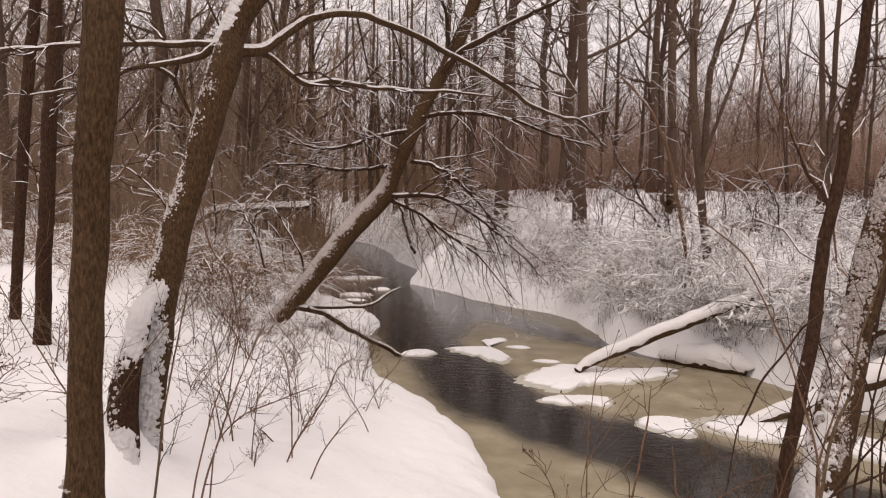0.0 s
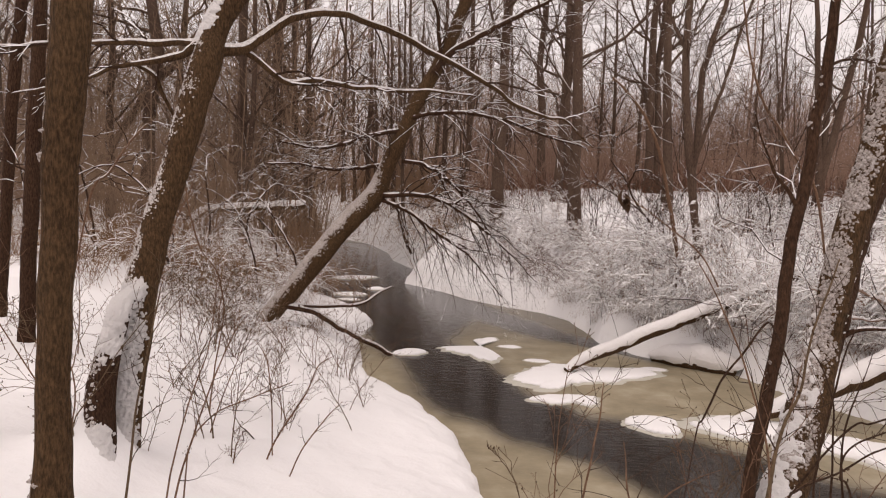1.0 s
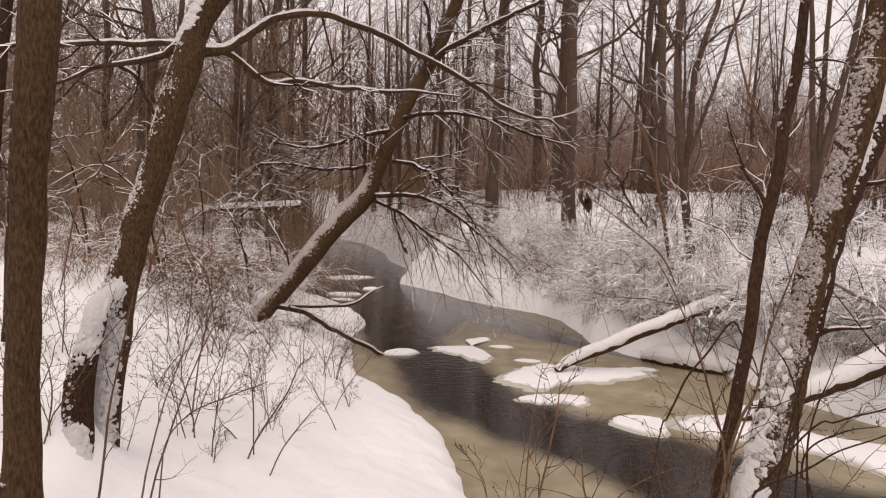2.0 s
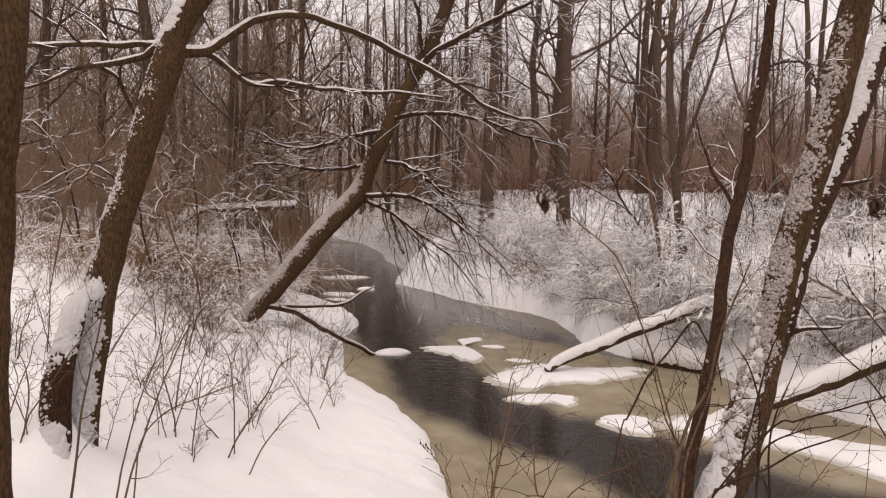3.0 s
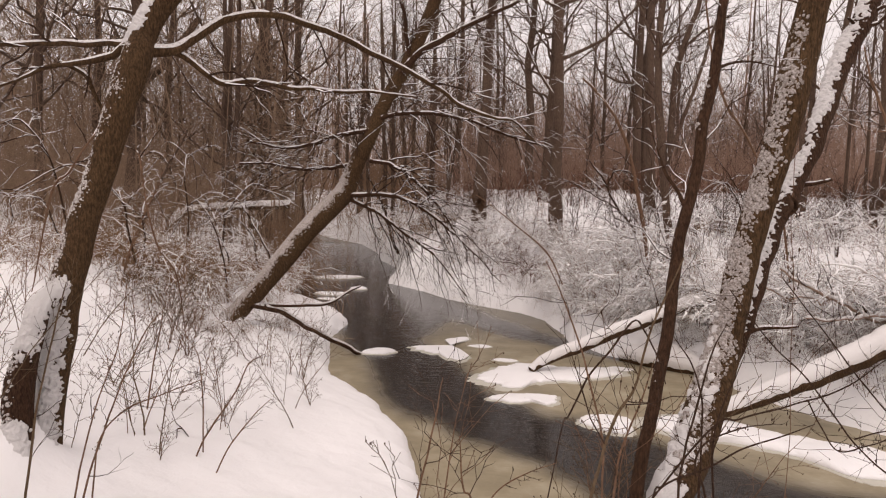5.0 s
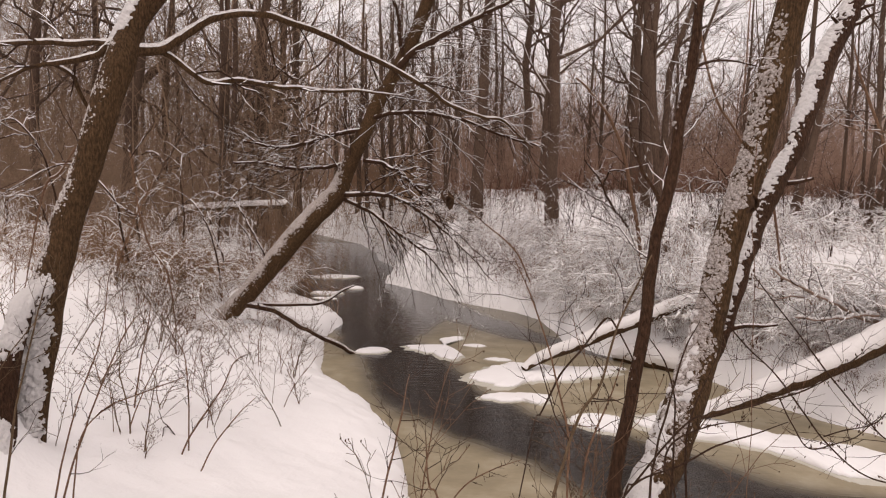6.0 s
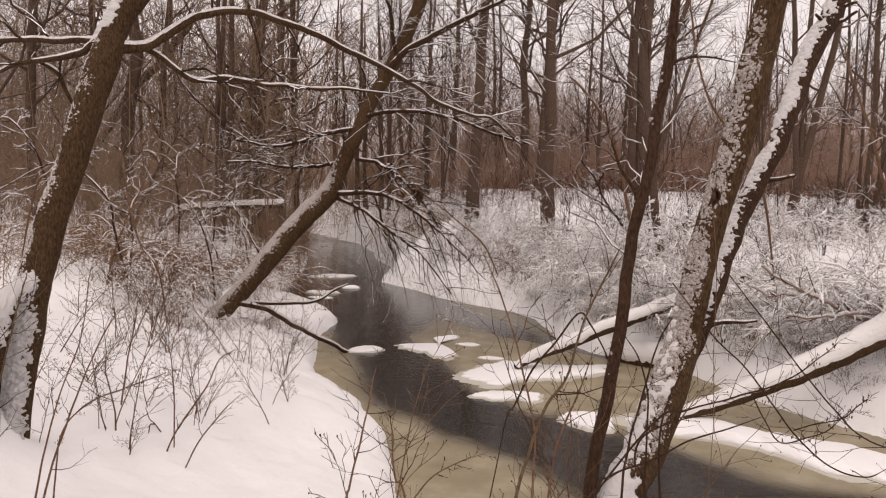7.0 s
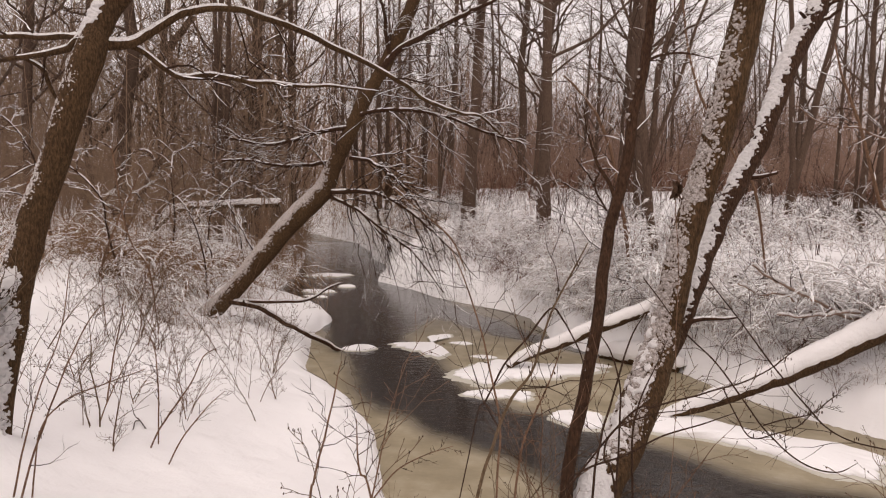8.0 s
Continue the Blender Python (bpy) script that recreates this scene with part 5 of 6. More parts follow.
def shrubs():
    rng = rng_of(17)
    # the snowy thicket on the far bank, from the water's edge up the slope
    edge_u, edge_x, edge_y = [0, 0.15, 0.32, 0.5, 0.66, 0.82, 1], [0.6, 3.4, 4.1, 5.0, 6.3, 7.0, 10.5], [22.0, 18.1, 14.6, 12.9, 11.2, 9.4, 7.6]
    for i in range(44):
        u = (i + rng.random()) / 44
        x, y = float(np.interp(u, edge_u, edge_x)), float(np.interp(u, edge_u, edge_y))
        off = (0, 0.7, 0.3, 1.4)[i % 4] + 0.9 * rng.random()
        if u > 0.64 and i % 2:
            continue
        x, y = x + 0.85 * off + 0.25, y + 0.5 * off + 0.15
        settle(SNOWY if 0.12 < u < 0.68 and off < 1.6 else AIRY, i, x, y, rng.uniform(0.75, 1.15), rng.uniform(-45, 45), (rng.normal(0, 8), -8))
    for i, (x, y) in enumerate([(6.6, 11.8), (7.5, 10.6), (8.4, 9.8), (9.6, 9.2), (10.6, 8.8), (5.3, 12.9), (4.7, 13.5), (4.3, 14.3)]):
        settle(AIRY if x > 5.5 else SNOWY, i, x, y, rng.uniform(0.8, 1.1), rng.uniform(-45, 45), (rng.normal(0, 8), -8))
    for i in range(44):
        u = 0.3 + 0.6 * (i + rng.random()) / 44
        k = float(np.interp(u, [0.3, 0.9], [0, 9]))
        x, y = float(np.interp(k, range(10), [3.75, 3.85, 4.3, 4.85, 5.35, 5.8, 6.1, 6.45, 6.9, 7.6])), float(np.interp(k, range(10), [16.6, 14.9, 13.3, 12.7, 12.3, 11.8, 10.8, 9.9, 9.2, 8.4]))
        off = rng.uniform(0.25, 0.9) if k < 5 else rng.uniform(0.7, 1.6)
        settle(SCRUB, i, x + 0.8 * off, y + 0.5 * off, rng.uniform(0.45, 0.85), rng.uniform(0, 360), (rng.normal(0, 10), -22))
    for i in range(22):
        k = 8.2 * (i + rng.random()) / 22
        off = rng.uniform(0.15, 0.7)
        x, y = float(np.interp(k, range(10), [2.6, 3.75, 3.9, 4.3, 4.85, 5.35, 5.85, 6.15, 6.5, 7.0])), float(np.interp(k, range(10), [18.6, 16.6, 14.9, 13.3, 12.7, 12.3, 11.7, 10.7, 9.8, 9.0]))
        if k > 6 and i % 2:
            continue
        settle(SNOWY if i % 3 and k < 6 else AIRY, i, x + 0.85 * off + (0.35 if k > 6 else 0), y + 0.5 * off, rng.uniform(0.38, 0.6), rng.uniform(-45, 45), (rng.normal(0, 8), -12))
    for i, (x, y) in enumerate([(6.6, 10.8), (6.8, 10.35), (7.05, 10.0), (7.25, 9.7), (7.6, 9.4), (8.0, 9.05), (7.4, 10.4)]):
        settle(SCRUB, i, x, y, rng.uniform(0.55, 0.8), rng.uniform(0, 360), (rng.normal(0, 10), -18))
    for i, (x, y, q) in enumerate([(7.0, 19.0, 1.0), (5.3, 20.5, 0.9), (3.4, 22.5, 0.8), (8.5, 16.5, 0.9), (10.0, 18.0, 1.1), (1.5, 24.8, 0.8), (11.5, 15.5, 0.9), (5.9, 17.2, 0.9), (4.6, 19.2, 0.7), (2.3, 23.6, 0.7), (13.0, 18.5, 1.1), (9.3, 13.4, 0.7)]):
        settle(BARE, i, x, y, q, 77 * i)
    # brown and snowy brush hanging over the open snow slope upstream
    for i in range(24):
        u = (i + rng.random()) / 24
        x, y = float(np.interp(u, [0, 0.3, 0.6, 1], [-0.9, 0.7, 2.3, 4.4])), float(np.interp(u, [0, 0.3, 0.6, 1], [31.0, 24.6, 22.0, 18.6]))
        off = 3.2 * rng.random() ** 1.3
        settle((AIRY, SNOWY, SCRUB)[i % 3], i, x + 0.6 * off, y + 0.9 * off, rng.uniform(0.5, 0.8), rng.uniform(-60, 60), (rng.normal(0, 8), -6))
    for i in range(20):
        u = (i + rng.random()) / 20
        x, y = float(np.interp(u, [0, 0.5, 1], [-0.1, -0.6, -2.6])), float(np.interp(u, [0, 0.5, 1], [25.5, 29.5, 37.0]))
        off = 0.9 + 2.6 * rng.random()
        settle((BROWN, AIRY)[i % 2], i, x + 0.95 * off, y + 0.3 * off, rng.uniform(0.6, 0.95), rng.uniform(0, 360), (rng.normal(0, 8), -8))
    for i, (x, y) in enumerate([(0.87, 24.0), (1.38, 22.33), (1.89, 22.59), (2.18, 20.56), (2.66, 20.88), (2.91, 19.55), (3.39, 19.87), (3.57, 18.55), (4.06, 19.03), (4.57, 19.53), (4.56, 17.66), (0.22, 29.93), (2.53, 23.13), (4.05, 20.77), (-0.63, 31.16)]):
        settle(RUSSET, i, x, y, (0.7, 0.95, 0.8, 1.1)[i % 4], 83 * i, (0, -10))
    for i in range(34):
        x, y = rng.uniform(5.0, 12.5), rng.uniform(11.8, 19.5)
        if line_distance(np.array([x]), np.array([y]), RIGHT_EDGE)[0] > 1.6:
            settle((AIRY, SCRUB, SCRUB)[i % 3], i, x, y, rng.uniform(0.55, 0.95), rng.uniform(-70, 70), (rng.normal(0, 8), -6))
    for i, (x, y) in enumerate([(6.75, 11.0), (6.95, 10.4), (7.1, 9.85), (7.3, 9.45), (7.55, 9.75), (7.25, 10.75), (7.5, 10.15), (7.9, 9.3), (8.1, 10.0)]):
        settle(RUSSET if i % 3 else AIRY, i, x, y, (0.5, 0.62, 0.42)[i % 3], 97 * i, (0, -14))
    for i, (x, y) in enumerate([(5.75, 12.1), (6.1, 11.7), (6.3, 11.2), (6.45, 10.7), (6.62, 10.2), (6.88, 9.7), (7.18, 9.2), (7.5, 8.8), (7.85, 8.5), (6.55, 10.95), (7.0, 9.95), (7.4, 9.2)]):
        settle((RUSSET, AIRY, SCRUB)[i % 3], i, x, y, (0.42, 0.36, 0.48, 0.33)[i % 4], 61 * i, (0, -16))
    # brown thicket round the foot of the leaning tree
    for i, (x, y, s) in enumerate([(-4.0, 11.3, 0.75), (-3.7, 12.3, 0.9), (-4.4, 12.0, 1.3), (-4.0, 13.2, 1.1), (-2.9, 13.3, 0.65), (-5.4, 12.6, 1.4), (-4.6, 14.2, 1.4), (-3.4, 14.9, 0.9),
                                   (-6.3, 13.6, 1.3), (-3.4, 16.3, 1.3), (-5.6, 16.0, 1.5), (-7.4, 15.0, 1.4), (-7.8, 11.6, 1.1), (-6.8, 18.0, 1.6), (-9.0, 17.0, 1.5), (-8.8, 13.4, 1.2), (-4.9, 19.4, 1.3), (-5.2, 22.5, 1.5), (-5.6, 26, 1.6), (-0.3, 26.4, 1.1), (0.2, 28.5, 1.2), (-0.9, 31, 1.5), (-1.6, 34.5, 1.6), (-6.5, 31, 1.6), (-6.0, 10.9, 0.9), (-3.6, 10.3, 0.42)]):
        settle(BROWN, i, x, y, s, rng.uniform(0, 360), (rng.normal(0, 8), rng.normal(0, 8)))
    for i, (x, y, q) in enumerate([(-3.4, 10.35, 0.75), (-2.6, 10.7, 0.5), (-4.1, 10.5, 0.9), (-3.7, 11.2, 1.1), (-4.9, 11.2, 0.9), (-2.3, 11.9, 0.6), (-2.9, 10.15, 0.55), (-3.15, 9.9, 0.4)]):
        settle(TANGLE, i, x, y, q, 67 * i)
    for i in range(16):
        x, y = rng.uniform(8, 14), rng.uniform(10.5, 16.5)
        settle(SCRUB, i, x, y, rng.uniform(0.7, 1.2), rng.uniform(0, 360), (rng.normal(0, 8), -10))
    for i in range(34):
        far = 18.5 + 17 * rng.random()
        x = (rng.uniform(800, 1850) - 784) / 1105 * far
        if not inside_stream(np.array([x]), np.array([far]))[0]:
            settle(SCRUB, i, x, far, rng.uniform(0.6, 1.3), rng.uniform(0, 360), (rng.normal(0, 6), rng.normal(0, 6)))
    for i in range(5):
        far = rng.uniform(17, 26)
        x = rng.uniform(4, 16)
        settle(BROWN, i, x, far, rng.uniform(0.5, 0.95), rng.uniform(0, 360))
    # dry stems on the near snowy bank, thickest between the leaning tree and the shore
    count = 0
    while count < 32:
        x, y = rng.uniform(-4.6, -0.7), rng.uniform(3.9, 9.6)
        shore = float(line_distance(np.array([x]), np.array([y]), LEFT_EDGE)[0])
        if shore < 0.9 or math.hypot(x + 2.3, y - 4.7) < 0.35 or rng.random() < smooth(1.6, 3.5, -x - 1.0) * 0.8:
            continue
        settle(SPARSE, count, x, y, rng.uniform(0.8, 1.35), rng.uniform(0, 360))
        count += 1
    for i, (x, y) in enumerate([(-2.05, 4.82), (-1.91, 5.39), (-1.86, 6.13), (-1.78, 6.79), (-2.43, 6.12), (-1.52, 5.06), (-1.32, 6.06), (-2.71, 5.55)]):
        settle(SPARSE, i, x, y, (0.9, 0.7, 0.8)[i % 3], 51 * i)


def shore_plants():
    """Dry plants on the lip of the near shore, before the ice."""
    rng = rng_of(23)
    for i in range(20):
        x = 0.9 + 3.8 * (i + rng.random()) / 20
        y = rng.uniform(2.7, 3.9)
        settle(SPARSE, i, x, y, rng.uniform(0.5, 1.0), rng.uniform(0, 360))
    for i, (x, y) in enumerate([(0.8, 3.1), (1.4, 3.5), (1.9, 3.6), (3.0, 3.4), (3.6, 3.3)]):
        settle(SPARSE, 3 * i + 1, x, y, rng.uniform(0.95, 1.35), rng.uniform(0, 360))


for i, (x, y) in enumerate([(7.15, 9.0), (7.6, 8.75), (8.0, 8.4), (7.0, 9.5), (8.5, 8.5)]):
    settle(SPARSE, i + 2, x, y, 0.7, 70 * i)
shrubs()
shore_plants()


def crooked_sapling(seed):
    """A bent sapling with a broken or drooping top and snow along its level runs."""
    rng = rng_of(seed)
    t = thing("crooked_sapling", (0, 0, 0), "crooked bent dead sapling lined with snow", "sapling", "crooked saplings of the thicket")
    h, az, reach = rng.uniform(1.6, 3.0), rng.uniform(0, 6.28), rng.uniform(0.8, 2.2)
    s = np.linspace(0, 1, 7)
    along, up = reach * s ** 1.6, h * np.sin(s * rng.uniform(1.6, 2.5))
    side = np.cumsum(rng.normal(0, 0.09, (7, 2)), axis=0)
    main = [(math.cos(az) * a + b, math.sin(az) * a + c, z - 0.05, 0.028 * (1 - 0.75 * q)) for a, b, c, z, q in zip(along, side[:, 0], side[:, 1], up, s)]
    axes = [limb(t, main, seed, TWIG_DARK, 1.2, 0.25, 7, 40, name="stem")]
    for i in range(3):
        x, y, z, r = main[2 + i]
        a, l = rng.uniform(0, 6.28), rng.uniform(0.5, 1.2)
        axes.append(limb(t, [(x, y, z, r * 0.6), (x + l * 0.5 * math.cos(a), y + l * 0.5 * math.sin(a), z + 0.22, r * 0.45), (x + l * math.cos(a), y + l * math.sin(a), z + rng.uniform(-0.1, 0.4), 0.004)], seed + 1 + i, TWIG_DARK, 1.0, 0.25, 6, 24))
    twigs_on(t, axes, seed + 7, 7, 0.3, 3, 0, 50, -0.1, 0.006, 0.2, 0.006, 0.4)
    return t


CROOKED = [crooked_sapling(701 + 10 * i) for i in range(5)]


def crooked_saplings():
    rng = rng_of(29)
    for i, (x, y) in enumerate([(-3.4, 12.4), (-4.8, 11.6), (-5.6, 13.2), (-4.2, 14.6), (-6.8, 12.4), (-7.6, 14.2), (-5.2, 16.4), (-8.6, 12.0), (-3.4, 15.4), (-9.4, 15.0), (-6.4, 17.6), (-4.4, 18.2),
                               (6.4, 16.0), (7.8, 14.4), (5.6, 18.6), (9.6, 15.6), (4.4, 20.2), (8.4, 18.6), (10.8, 13.2), (11.8, 17.0), (6.6, 21.5)]):
        settle(CROOKED, i, x, y, rng.uniform(0.7, 1.15) * (1.0 if x < 0 else 0.75), rng.uniform(0, 360))


crooked_saplings()


def berry_part(parent, axes, seed):
    """Small withered berries and leaf scraps along thin stems."""
    rng = rng_of(seed)
    g = Geo()
    for p, r in axes:
        for _ in range(9):
            at = p[int(rng.integers(len(p) // 3, len(p) - 1))] + rng.normal(0, 0.012, 3)
            for _ in range(3):
                c = at + rng.normal(0, 0.008, 3)
                q = np.array([c + (0, 0, 0.007), c, c - (0, 0, 0.007)])
                g.tubes(q[None], np.array([[0.001, rng.uniform(0.002, 0.0034), 0.0008]]), 5)
    part("berry", g, LEAF, parent, "small withered dark berries", "stuff")


def dead_leaf(parent, at, size, seed):
    """One curled, drooping, withered leaf with a thickness of its own."""
    rng = rng_of(seed)
    u, v = np.meshgrid(np.linspace(-1, 1, 7), np.linspace(0, 1, 9))
    w = 0.32 * np.sin(np.pi * np.clip(v, 0.02, 0.98)) ** 0.8
    a = rng.uniform(0, 6.28)
    x, y, z = u * w * 0.8, 0.25 * np.cos(u * 1.4) * w + 0.15 * np.sin(v * 4), -v
    pts = np.stack([x * math.cos(a) - y * math.sin(a), x * math.sin(a) + y * math.cos(a), z], -1) * size + np.array(at)
    n = np.array([math.sin(a), -math.cos(a), 0]) * 0.0015
    front, back = pts + n, (pts - n)[:, ::-1]
    g = Geo().sheet(front).sheet(back)
    for edge_a, edge_b in ((front[:, 0], back[:, -1]), (back[:, 0], front[:, -1])):
        g.sheet(np.stack([edge_a, edge_b], 1))
    part("leaf", g, LEAF, parent, "curled withered brown leaf")


def near_stem(name, axes, seed, mat, label, spray=True, berries=False):
    x, y = axes[0][0][0], axes[0][0][1]
    t = thing(name, (x, y, gz(x, y)), label, "plant" if name == "dry_plant" else "sapling")
    done = []
    for i, c in enumerate(axes):
        if i == 0:
            (px, py, pz, pr), (qx, qy, qz, _) = c[0], c[1]
            run = (0.25 if y > 6 else 0.7) * (pz - gz(x, y)) / max(abs(qz - pz), 0.2)
            fx, fy = px + run * (px - qx), py + run * (py - qy)
            c = [(fx, fy, gz(fx, fy) - 0.03, pr * (0.45 if y > 6 else 1))] + list(c)
        done.append(limb(t, c, seed + i, mat, 0.5 if y > 6 else 0, name="stem", wobble=0.008, sides=7, n=40))
    if berries:
        berry_part(t, done, seed + 20)
    if spray:
        twigs_on(t, done, seed + 9, 8, 0.24, 3, 0, 50, 0.1, 0.0 if y < 6 else 0.003, 0.3)
    return t


near_stem("sapling", [[(0.72, 2.3, 1.82, 0.0059), (0.73, 2.32, 1.92, 0.0052), (0.76, 2.34, 2.08, 0.0046), (0.8, 2.36, 2.26, 0.0039), (0.81, 2.38, 2.35, 0.0026), (0.82, 2.4, 2.39, 0.002)]], 401, STEM, "slender leafless sapling on the near bank")
near_stem("sapling", [[(0.97, 2.3, 1.85, 0.0052), (0.92, 2.32, 1.96, 0.0046), (0.9, 2.33, 2.09, 0.0033), (0.89, 2.35, 2.17, 0.002)], [(0.97, 2.3, 1.86, 0.0039), (1.06, 2.32, 1.98, 0.0033), (1.17, 2.33, 2.04, 0.0026), (1.28, 2.35, 2.07, 0.0013)]], 405, STEM, "small forked leafless sapling")
near_stem("sapling", [[(1.37, 2.2, 1.91, 0.0078), (1.43, 2.27, 2.11, 0.0072), (1.5, 2.33, 2.27, 0.0072), (1.59, 2.4, 2.37, 0.0059), (1.67, 2.47, 2.59, 0.0052), (1.76, 2.53, 2.75, 0.0046), (1.84, 2.6, 2.89, 0.0033)]], 409, REED, "tall thin leafless sapling before the stream", True, True)
leafy = near_stem("sapling", [[(1.46, 2.3, 1.86, 0.0052), (1.47, 2.38, 2.13, 0.0052), (1.42, 2.45, 2.39, 0.0046), (1.35, 2.52, 2.62, 0.0039), (1.25, 2.6, 2.85, 0.0026)], [(1.31, 2.55, 2.76, 0.003), (1.25, 2.59, 2.89, 0.004), (1.11, 2.62, 3.01, 0.003), (0.99, 2.66, 3.1, 0.002), (0.94, 2.7, 3.13, 0.002)]], 413, STEM, "tall thin sapling with a few withered leaves")
for i in range(3):
    dead_leaf(leafy, (0.942 + 0.012 * i, 2.7, 3.15 - 0.012 * i), 0.075, 520 + i)
leafy = near_stem("sapling", [[(2.09, 2.15, 1.96, 0.0018), (2.09, 2.16, 2.25, 0.0014), (2.08, 2.17, 2.59, 0.0014), (2.08, 2.18, 2.86, 0.0011), (2.06, 2.19, 3.09, 0.0011), (2.06, 2.2, 3.33, 0.0007)]], 417, STEM, "tall thin sapling with withered leaves and berries", False, True)
for i in range(3):
    dead_leaf(leafy, (2.054 + 0.014 * i - 0.014, 2.18, 3.147), 0.07, 530 + i)
near_stem("sapling", [[(2.14, 3.0, 1.53, 0.0075), (2.15, 3.02, 1.82, 0.006), (2.15, 3.05, 2.11, 0.0053), (2.1, 3.08, 2.31, 0.0045), (2.01, 3.1, 2.44, 0.0023)]], 421, TWIG_DARK, "thin leafless shoot at the snowy tree's foot", False)
near_stem("sapling", [[(2.24, 3.05, 1.51, 0.0075), (2.24, 3.09, 1.86, 0.006), (2.28, 3.12, 2.06, 0.0053), (2.37, 3.16, 2.24, 0.003), (2.43, 3.2, 2.35, 0.0023)]], 425, TWIG_DARK, "thin leafless shoot at the snowy tree's foot", False)
near_stem("sapling", [[(1.99, 2.9, 1.57, 0.0075), (2.03, 2.95, 1.84, 0.0067), (2.11, 3.0, 2.15, 0.006), (2.2, 3.05, 2.4, 0.0045), (2.28, 3.1, 2.52, 0.0023)]], 429, TWIG_DARK, "thin leafless shoot at the snowy tree's foot", False)
near_stem("arching_branch", [[(1.4, 2.9, 1.94, 0.0037), (1.45, 2.93, 2.07, 0.0053), (1.53, 2.96, 2.24, 0.006), (1.65, 2.99, 2.38, 0.006), (1.77, 3.01, 2.53, 0.006), (1.84, 3.04, 2.47, 0.0053), (1.92, 3.07, 2.34, 0.0045), (1.98, 3.1, 2.19, 0.003)]], 433, TWIG_DARK, "thin arching leafless shoot over the ice", False)
near_stem("arching_branch", [[(2.49, 3.0, 2.77, 0.003), (2.68, 2.97, 2.53, 0.0037), (2.85, 2.94, 2.31, 0.0045), (2.99, 2.91, 2.14, 0.0045), (3.12, 2.89, 2.01, 0.0045), (3.25, 2.86, 1.95, 0.0045), (3.45, 2.83, 1.92, 0.0045), (3.71, 2.8, 1.85, 0.006)][::-1], [(2.19, 2.9, 2.71, 0.003), (2.36, 2.87, 2.49, 0.0037), (2.55, 2.83, 2.31, 0.0045), (2.75, 2.8, 2.05, 0.0045), (2.93, 2.77, 1.88, 0.0045), (3.07, 2.73, 1.85, 0.0037), (3.15, 2.7, 1.91, 0.0015)][::-1], [(2.73, 2.75, 2.06, 0.0037), (2.83, 2.76, 2.09, 0.0037), (2.97, 2.77, 2.12, 0.003), (3.04, 2.79, 2.16, 0.003), (3.1, 2.8, 2.2, 0.0023)]], 437, TWIG_DARK, "long sagging bare branch with withered berries", True, True)
near_stem("arching_branch", [[(1.86, 2.9, 1.63, 0.006), (1.94, 2.96, 1.72, 0.006), (2.18, 3.02, 1.78, 0.006), (2.4, 3.08, 1.87, 0.0053), (2.62, 3.14, 1.92, 0.0045), (2.83, 3.2, 1.97, 0.0023)]], 445, TWIG_DARK, "thin bare twig crossing the snowy tree's foot", False)
near_stem("dry_plant", [[(-1.58, 4.0, 0.93, 0.0087), (-1.53, 4.06, 1.22, 0.0081), (-1.43, 4.12, 1.6, 0.0068), (-1.33, 4.18, 1.9, 0.0056), (-1.24, 4.24, 2.15, 0.005), (-1.17, 4.3, 2.26, 0.0025)], [(-1.63, 4.0, 0.93, 0.0081), (-1.58, 4.04, 1.3, 0.0068), (-1.49, 4.08, 1.69, 0.0056), (-1.38, 4.12, 2.03, 0.0043), (-1.35, 4.16, 2.37, 0.0037), (-1.34, 4.2, 2.56, 0.0025)], [(-1.5, 4.0, 0.97, 0.0068), (-1.47, 4.05, 1.42, 0.0056), (-1.33, 4.1, 1.61, 0.0056), (-1.08, 4.15, 1.72, 0.005), (-0.83, 4.2, 1.82, 0.0037)]], 451, STEM, "tall dry branching stems beside the leaning tree", True, True)
near_stem("dry_plant", [[(-1.68, 3.6, 1.13, 0.0093), (-1.66, 3.67, 1.66, 0.0081), (-1.64, 3.75, 1.99, 0.0062), (-1.6, 3.83, 2.34, 0.0056), (-1.59, 3.9, 2.51, 0.0031)]], 457, REED, "tall dry stem close to the path")
near_stem("dry_plant", [[(-1.3, 5.3, 0.81, 0.0087), (-1.18, 5.35, 1.07, 0.0093), (-1.0, 5.4, 1.35, 0.0074), (-0.9, 5.45, 1.6, 0.0062), (-0.76, 5.5, 1.69, 0.0031)], [(-1.06, 5.1, 0.75, 0.0074), (-0.95, 5.17, 0.98, 0.0074), (-0.78, 5.23, 1.21, 0.0056), (-0.65, 5.3, 1.34, 0.0031)]], 461, STEM, "leaning dry branching stems on the snowy bank")
near_stem("dry_plant", [[(-1.29, 5.4, 0.71, 0.0074), (-1.3, 5.45, 1.16, 0.0074), (-1.34, 5.5, 1.46, 0.0062), (-1.39, 5.55, 1.65, 0.005), (-1.51, 5.6, 1.79, 0.0031)]], 465, STEM, "upright dry branching stem on the snowy bank")
near_stem("dry_plant", [[(-2.07, 6.0, 0.94, 0.0099), (-2.05, 6.07, 1.33, 0.0087), (-2.0, 6.13, 1.72, 0.0068), (-1.99, 6.2, 1.99, 0.0037)]], 469, STEM, "upright dry branching stem on the snowy bank")
near_stem("dry_plant", [[(-2.35, 4.2, 1.08, 0.0068), (-2.38, 4.22, 1.31, 0.0068), (-2.35, 4.25, 1.63, 0.0062), (-2.38, 4.28, 1.82, 0.005), (-2.46, 4.3, 1.98, 0.0025)]], 473, STEM, "upright dry branching stem on the snowy bank")
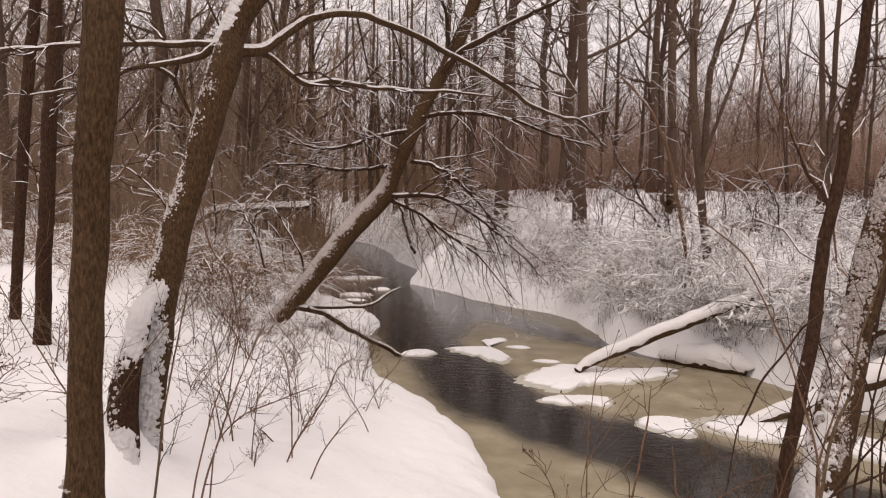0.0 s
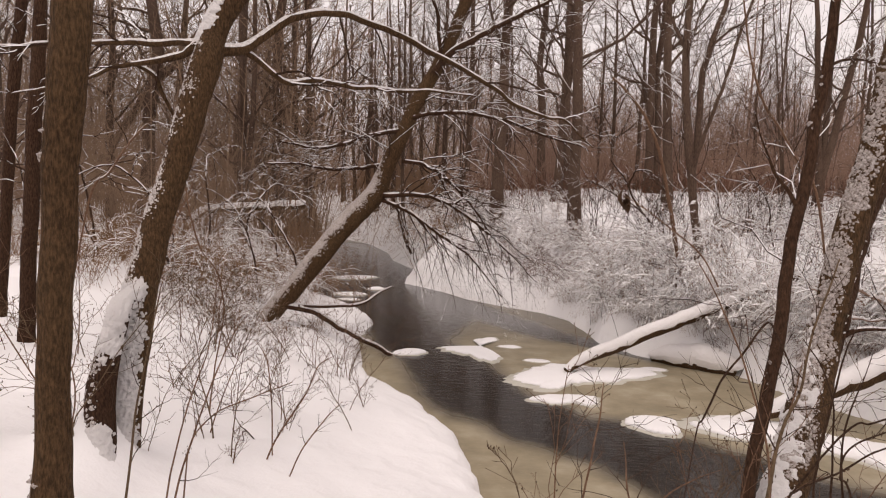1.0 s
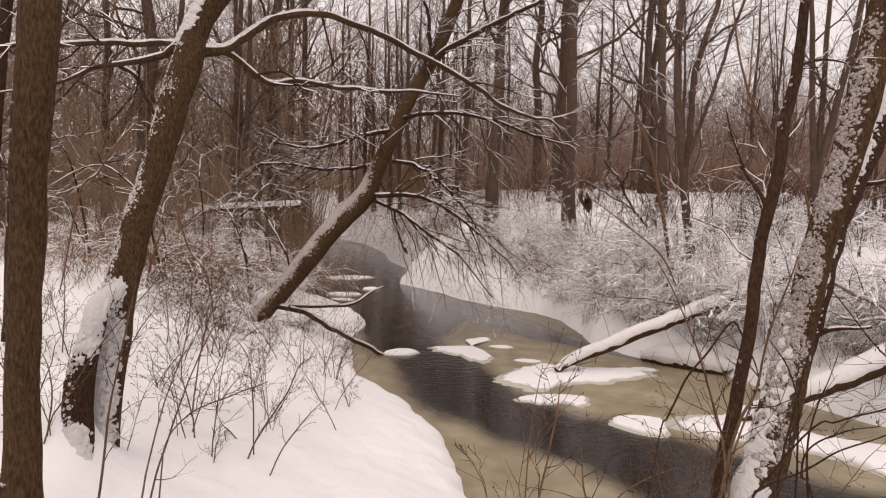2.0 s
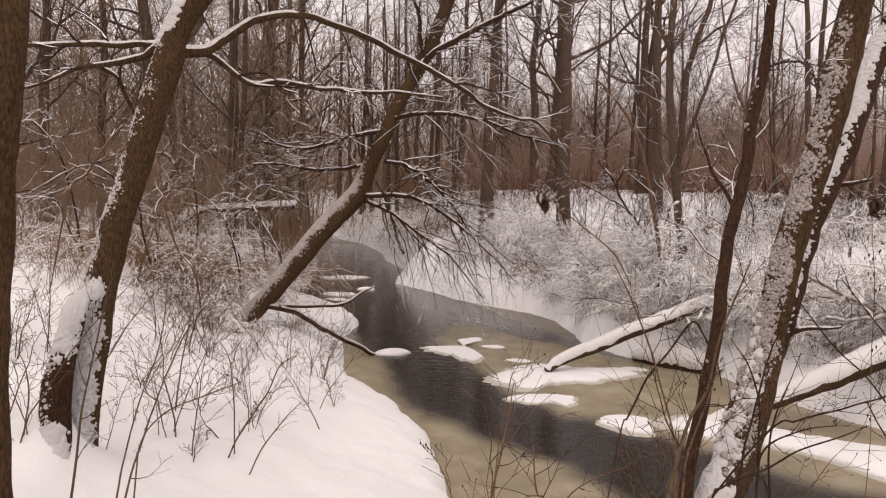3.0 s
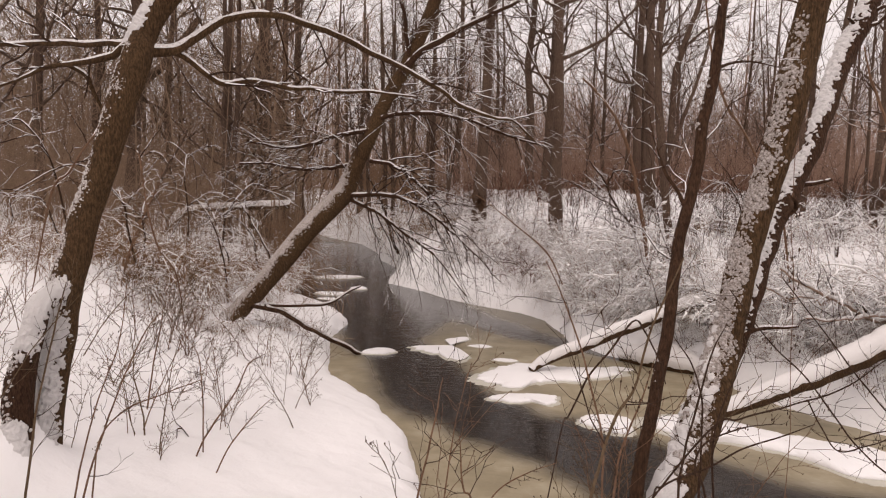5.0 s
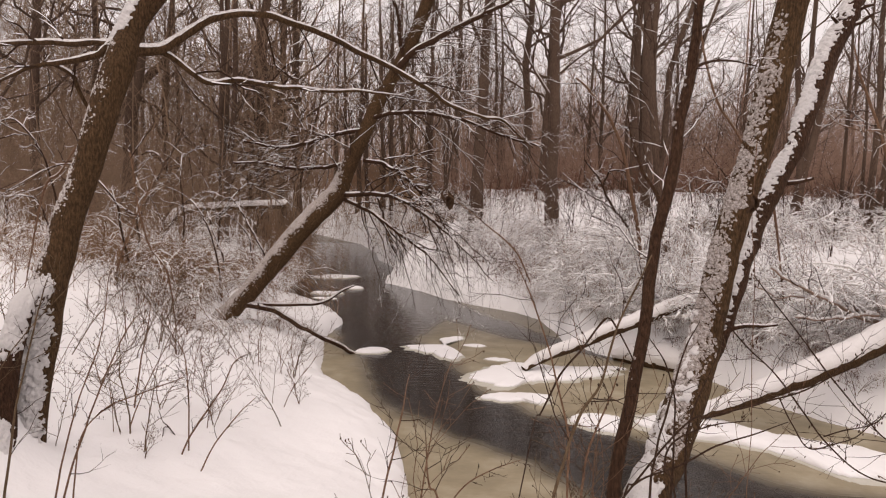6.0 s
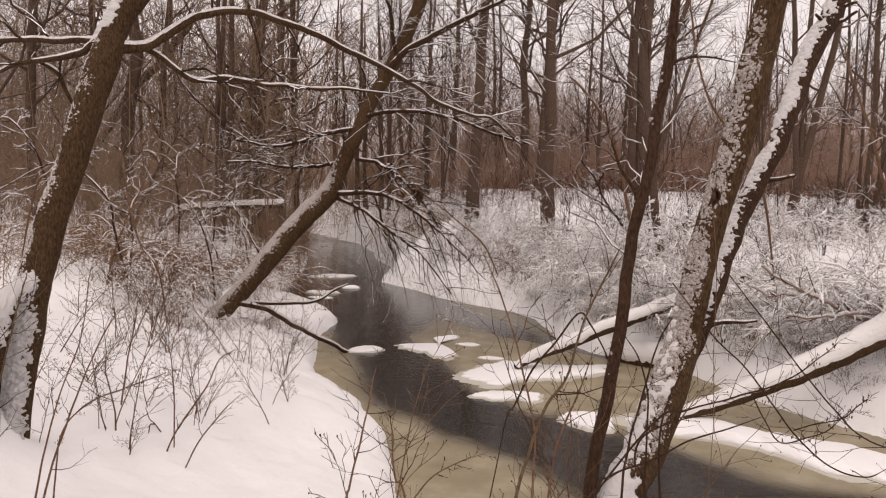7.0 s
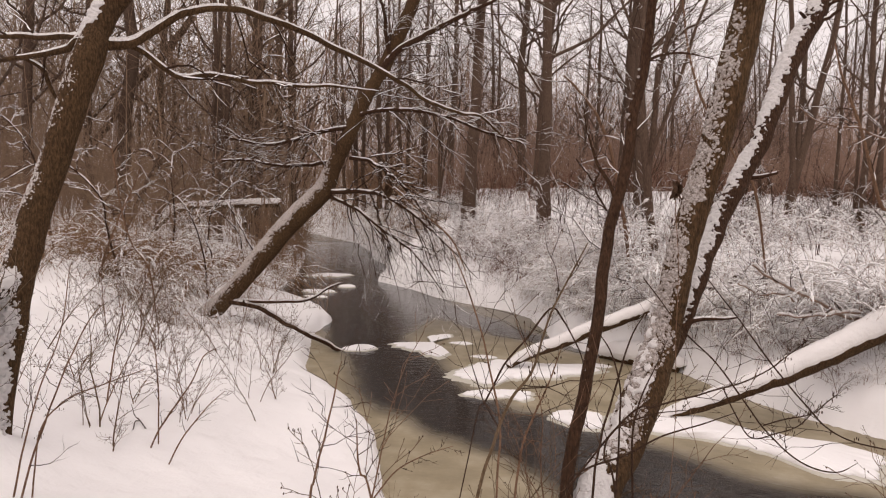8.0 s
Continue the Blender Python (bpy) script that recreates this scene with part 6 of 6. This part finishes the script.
near_stem("sapling", [[(-3.05, 9.0, 1.93, 0.0144), (-3.32, 9.04, 2.32, 0.015), (-3.5, 9.08, 2.81, 0.015), (-3.58, 9.12, 3.22, 0.0126), (-3.66, 9.16, 3.62, 0.0198), (-3.73, 9.2, 3.75, 0.0102)]], 477, STEM, "broken snow-capped sapling in the brush")
near_stem("sapling", [[(-4.84, 11.0, 1.68, 0.022), (-4.74, 11.05, 2.13, 0.0195), (-4.57, 11.1, 2.64, 0.0171), (-4.35, 11.15, 3.15, 0.0122), (-4.23, 11.2, 3.56, 0.0073)]], 481, STEM, "slanting bare sapling in the brush")
near_stem("sapling", [[(-5.17, 9.5, 3.07, 0.019), (-4.84, 9.38, 3.38, 0.0185), (-4.52, 9.25, 3.76, 0.0185), (-4.21, 9.12, 4.04, 0.0142), (-3.97, 9.0, 4.17, 0.0078)]], 489, STEM, "slanting snow-lined dead sapling")
near_stem("sapling", [[(5.29, 13.6, 2.3, 0.05), (5.02, 13.6, 3.53, 0.046), (4.81, 13.6, 4.35, 0.042), (4.48, 13.6, 5.07, 0.038), (4.04, 13.6, 5.62, 0.032), (3.72, 13.6, 5.9, 0.025)]], 493, STEM, "curved bare sapling on the far bank")
near_stem("sapling", [[(6.75, 11.0, 3.38, 0.0279), (6.38, 11.0, 3.95, 0.0279), (6.04, 11.0, 4.53, 0.0248), (5.7, 11.0, 5.0, 0.0248), (5.45, 11.0, 5.66, 0.0217), (5.29, 11.0, 6.42, 0.0186), (5.16, 11.0, 7.36, 0.0124)]], 497, STEM, "slanting bare sapling on the far bank")
near_stem("sapling", [[(7.81, 9.0, 2.98, 0.0304), (7.58, 9.0, 3.22, 0.0304), (7.4, 9.0, 3.7, 0.0279), (7.22, 9.0, 4.26, 0.0254), (7.01, 9.0, 4.74, 0.0229), (6.84, 9.0, 5.13, 0.018), (6.73, 9.0, 5.52, 0.0099)], [(5.42, 7.5, 4.36, 0.0062), (5.69, 7.58, 4.21, 0.0087), (6.02, 7.67, 4.15, 0.0105), (6.36, 7.75, 4.16, 0.013), (6.6, 7.83, 4.08, 0.013), (6.88, 7.92, 4.05, 0.0155), (7.41, 8.0, 4.03, 0.018)][::-1]], 501, STEM, "crooked snow-lined sapling on the far bank")
near_stem("arching_branch", [[(2.12, 3.0, 1.92, 0.006), (2.32, 3.0, 2.05, 0.0055), (2.53, 2.98, 2.13, 0.005), (2.77, 2.96, 2.22, 0.0045), (2.93, 2.93, 2.35, 0.003), (3.0, 2.9, 2.43, 0.002)], [(2.64, 2.97, 2.17, 0.004), (2.69, 2.92, 2.05, 0.004), (2.75, 2.88, 1.95, 0.004), (2.86, 2.86, 1.98, 0.0035), (2.95, 2.84, 2.03, 0.003), (3.03, 2.8, 2.14, 0.002)]], 505, TWIG_DARK, "bare rising twig with dark buds before the fallen trunk", True, True)
near_stem("arching_branch", [[(2.04, 2.7, 1.76, 0.006), (1.99, 2.72, 1.89, 0.006), (2.04, 2.75, 2.01, 0.005), (2.21, 2.78, 2.08, 0.004), (2.39, 2.8, 2.1, 0.002)]], 509, TWIG_DARK, "short bare bent twig on the near bank", True, True)
near_stem("sapling", [[(1.56, 2.5, 1.81, 0.006), (1.58, 2.55, 1.98, 0.006), (1.64, 2.6, 2.12, 0.005), (1.72, 2.65, 2.28, 0.004), (1.77, 2.7, 2.42, 0.002)]], 513, STEM, "slim leafless shoot at the edge of the near bank", True, True)


def lying_twig():
    """A short dark forked twig fallen on the snow."""
    t = thing("twig", (-1.525, 5.678, 0.829), "short dark forked twig fallen on the snow", "twig")
    g = Geo()
    for i, c in enumerate(([(-1.525, 5.678, 0.829), (-1.637, 5.786, 0.87), (-1.709, 5.842, 0.891), (-1.837, 6.02, 0.941)], [(-1.637, 5.786, 0.87), (-1.659, 5.733, 0.878), (-1.584, 5.532, 0.861)])):
        p, r = curve([q + (0.006 - 0.001 * k,) for k, q in enumerate(c)], 16, 0.01, 620 + i)
        g.tubes(p[None], r[None], 6)
    part("stem", g, TWIG_DARK, t)


lying_twig()
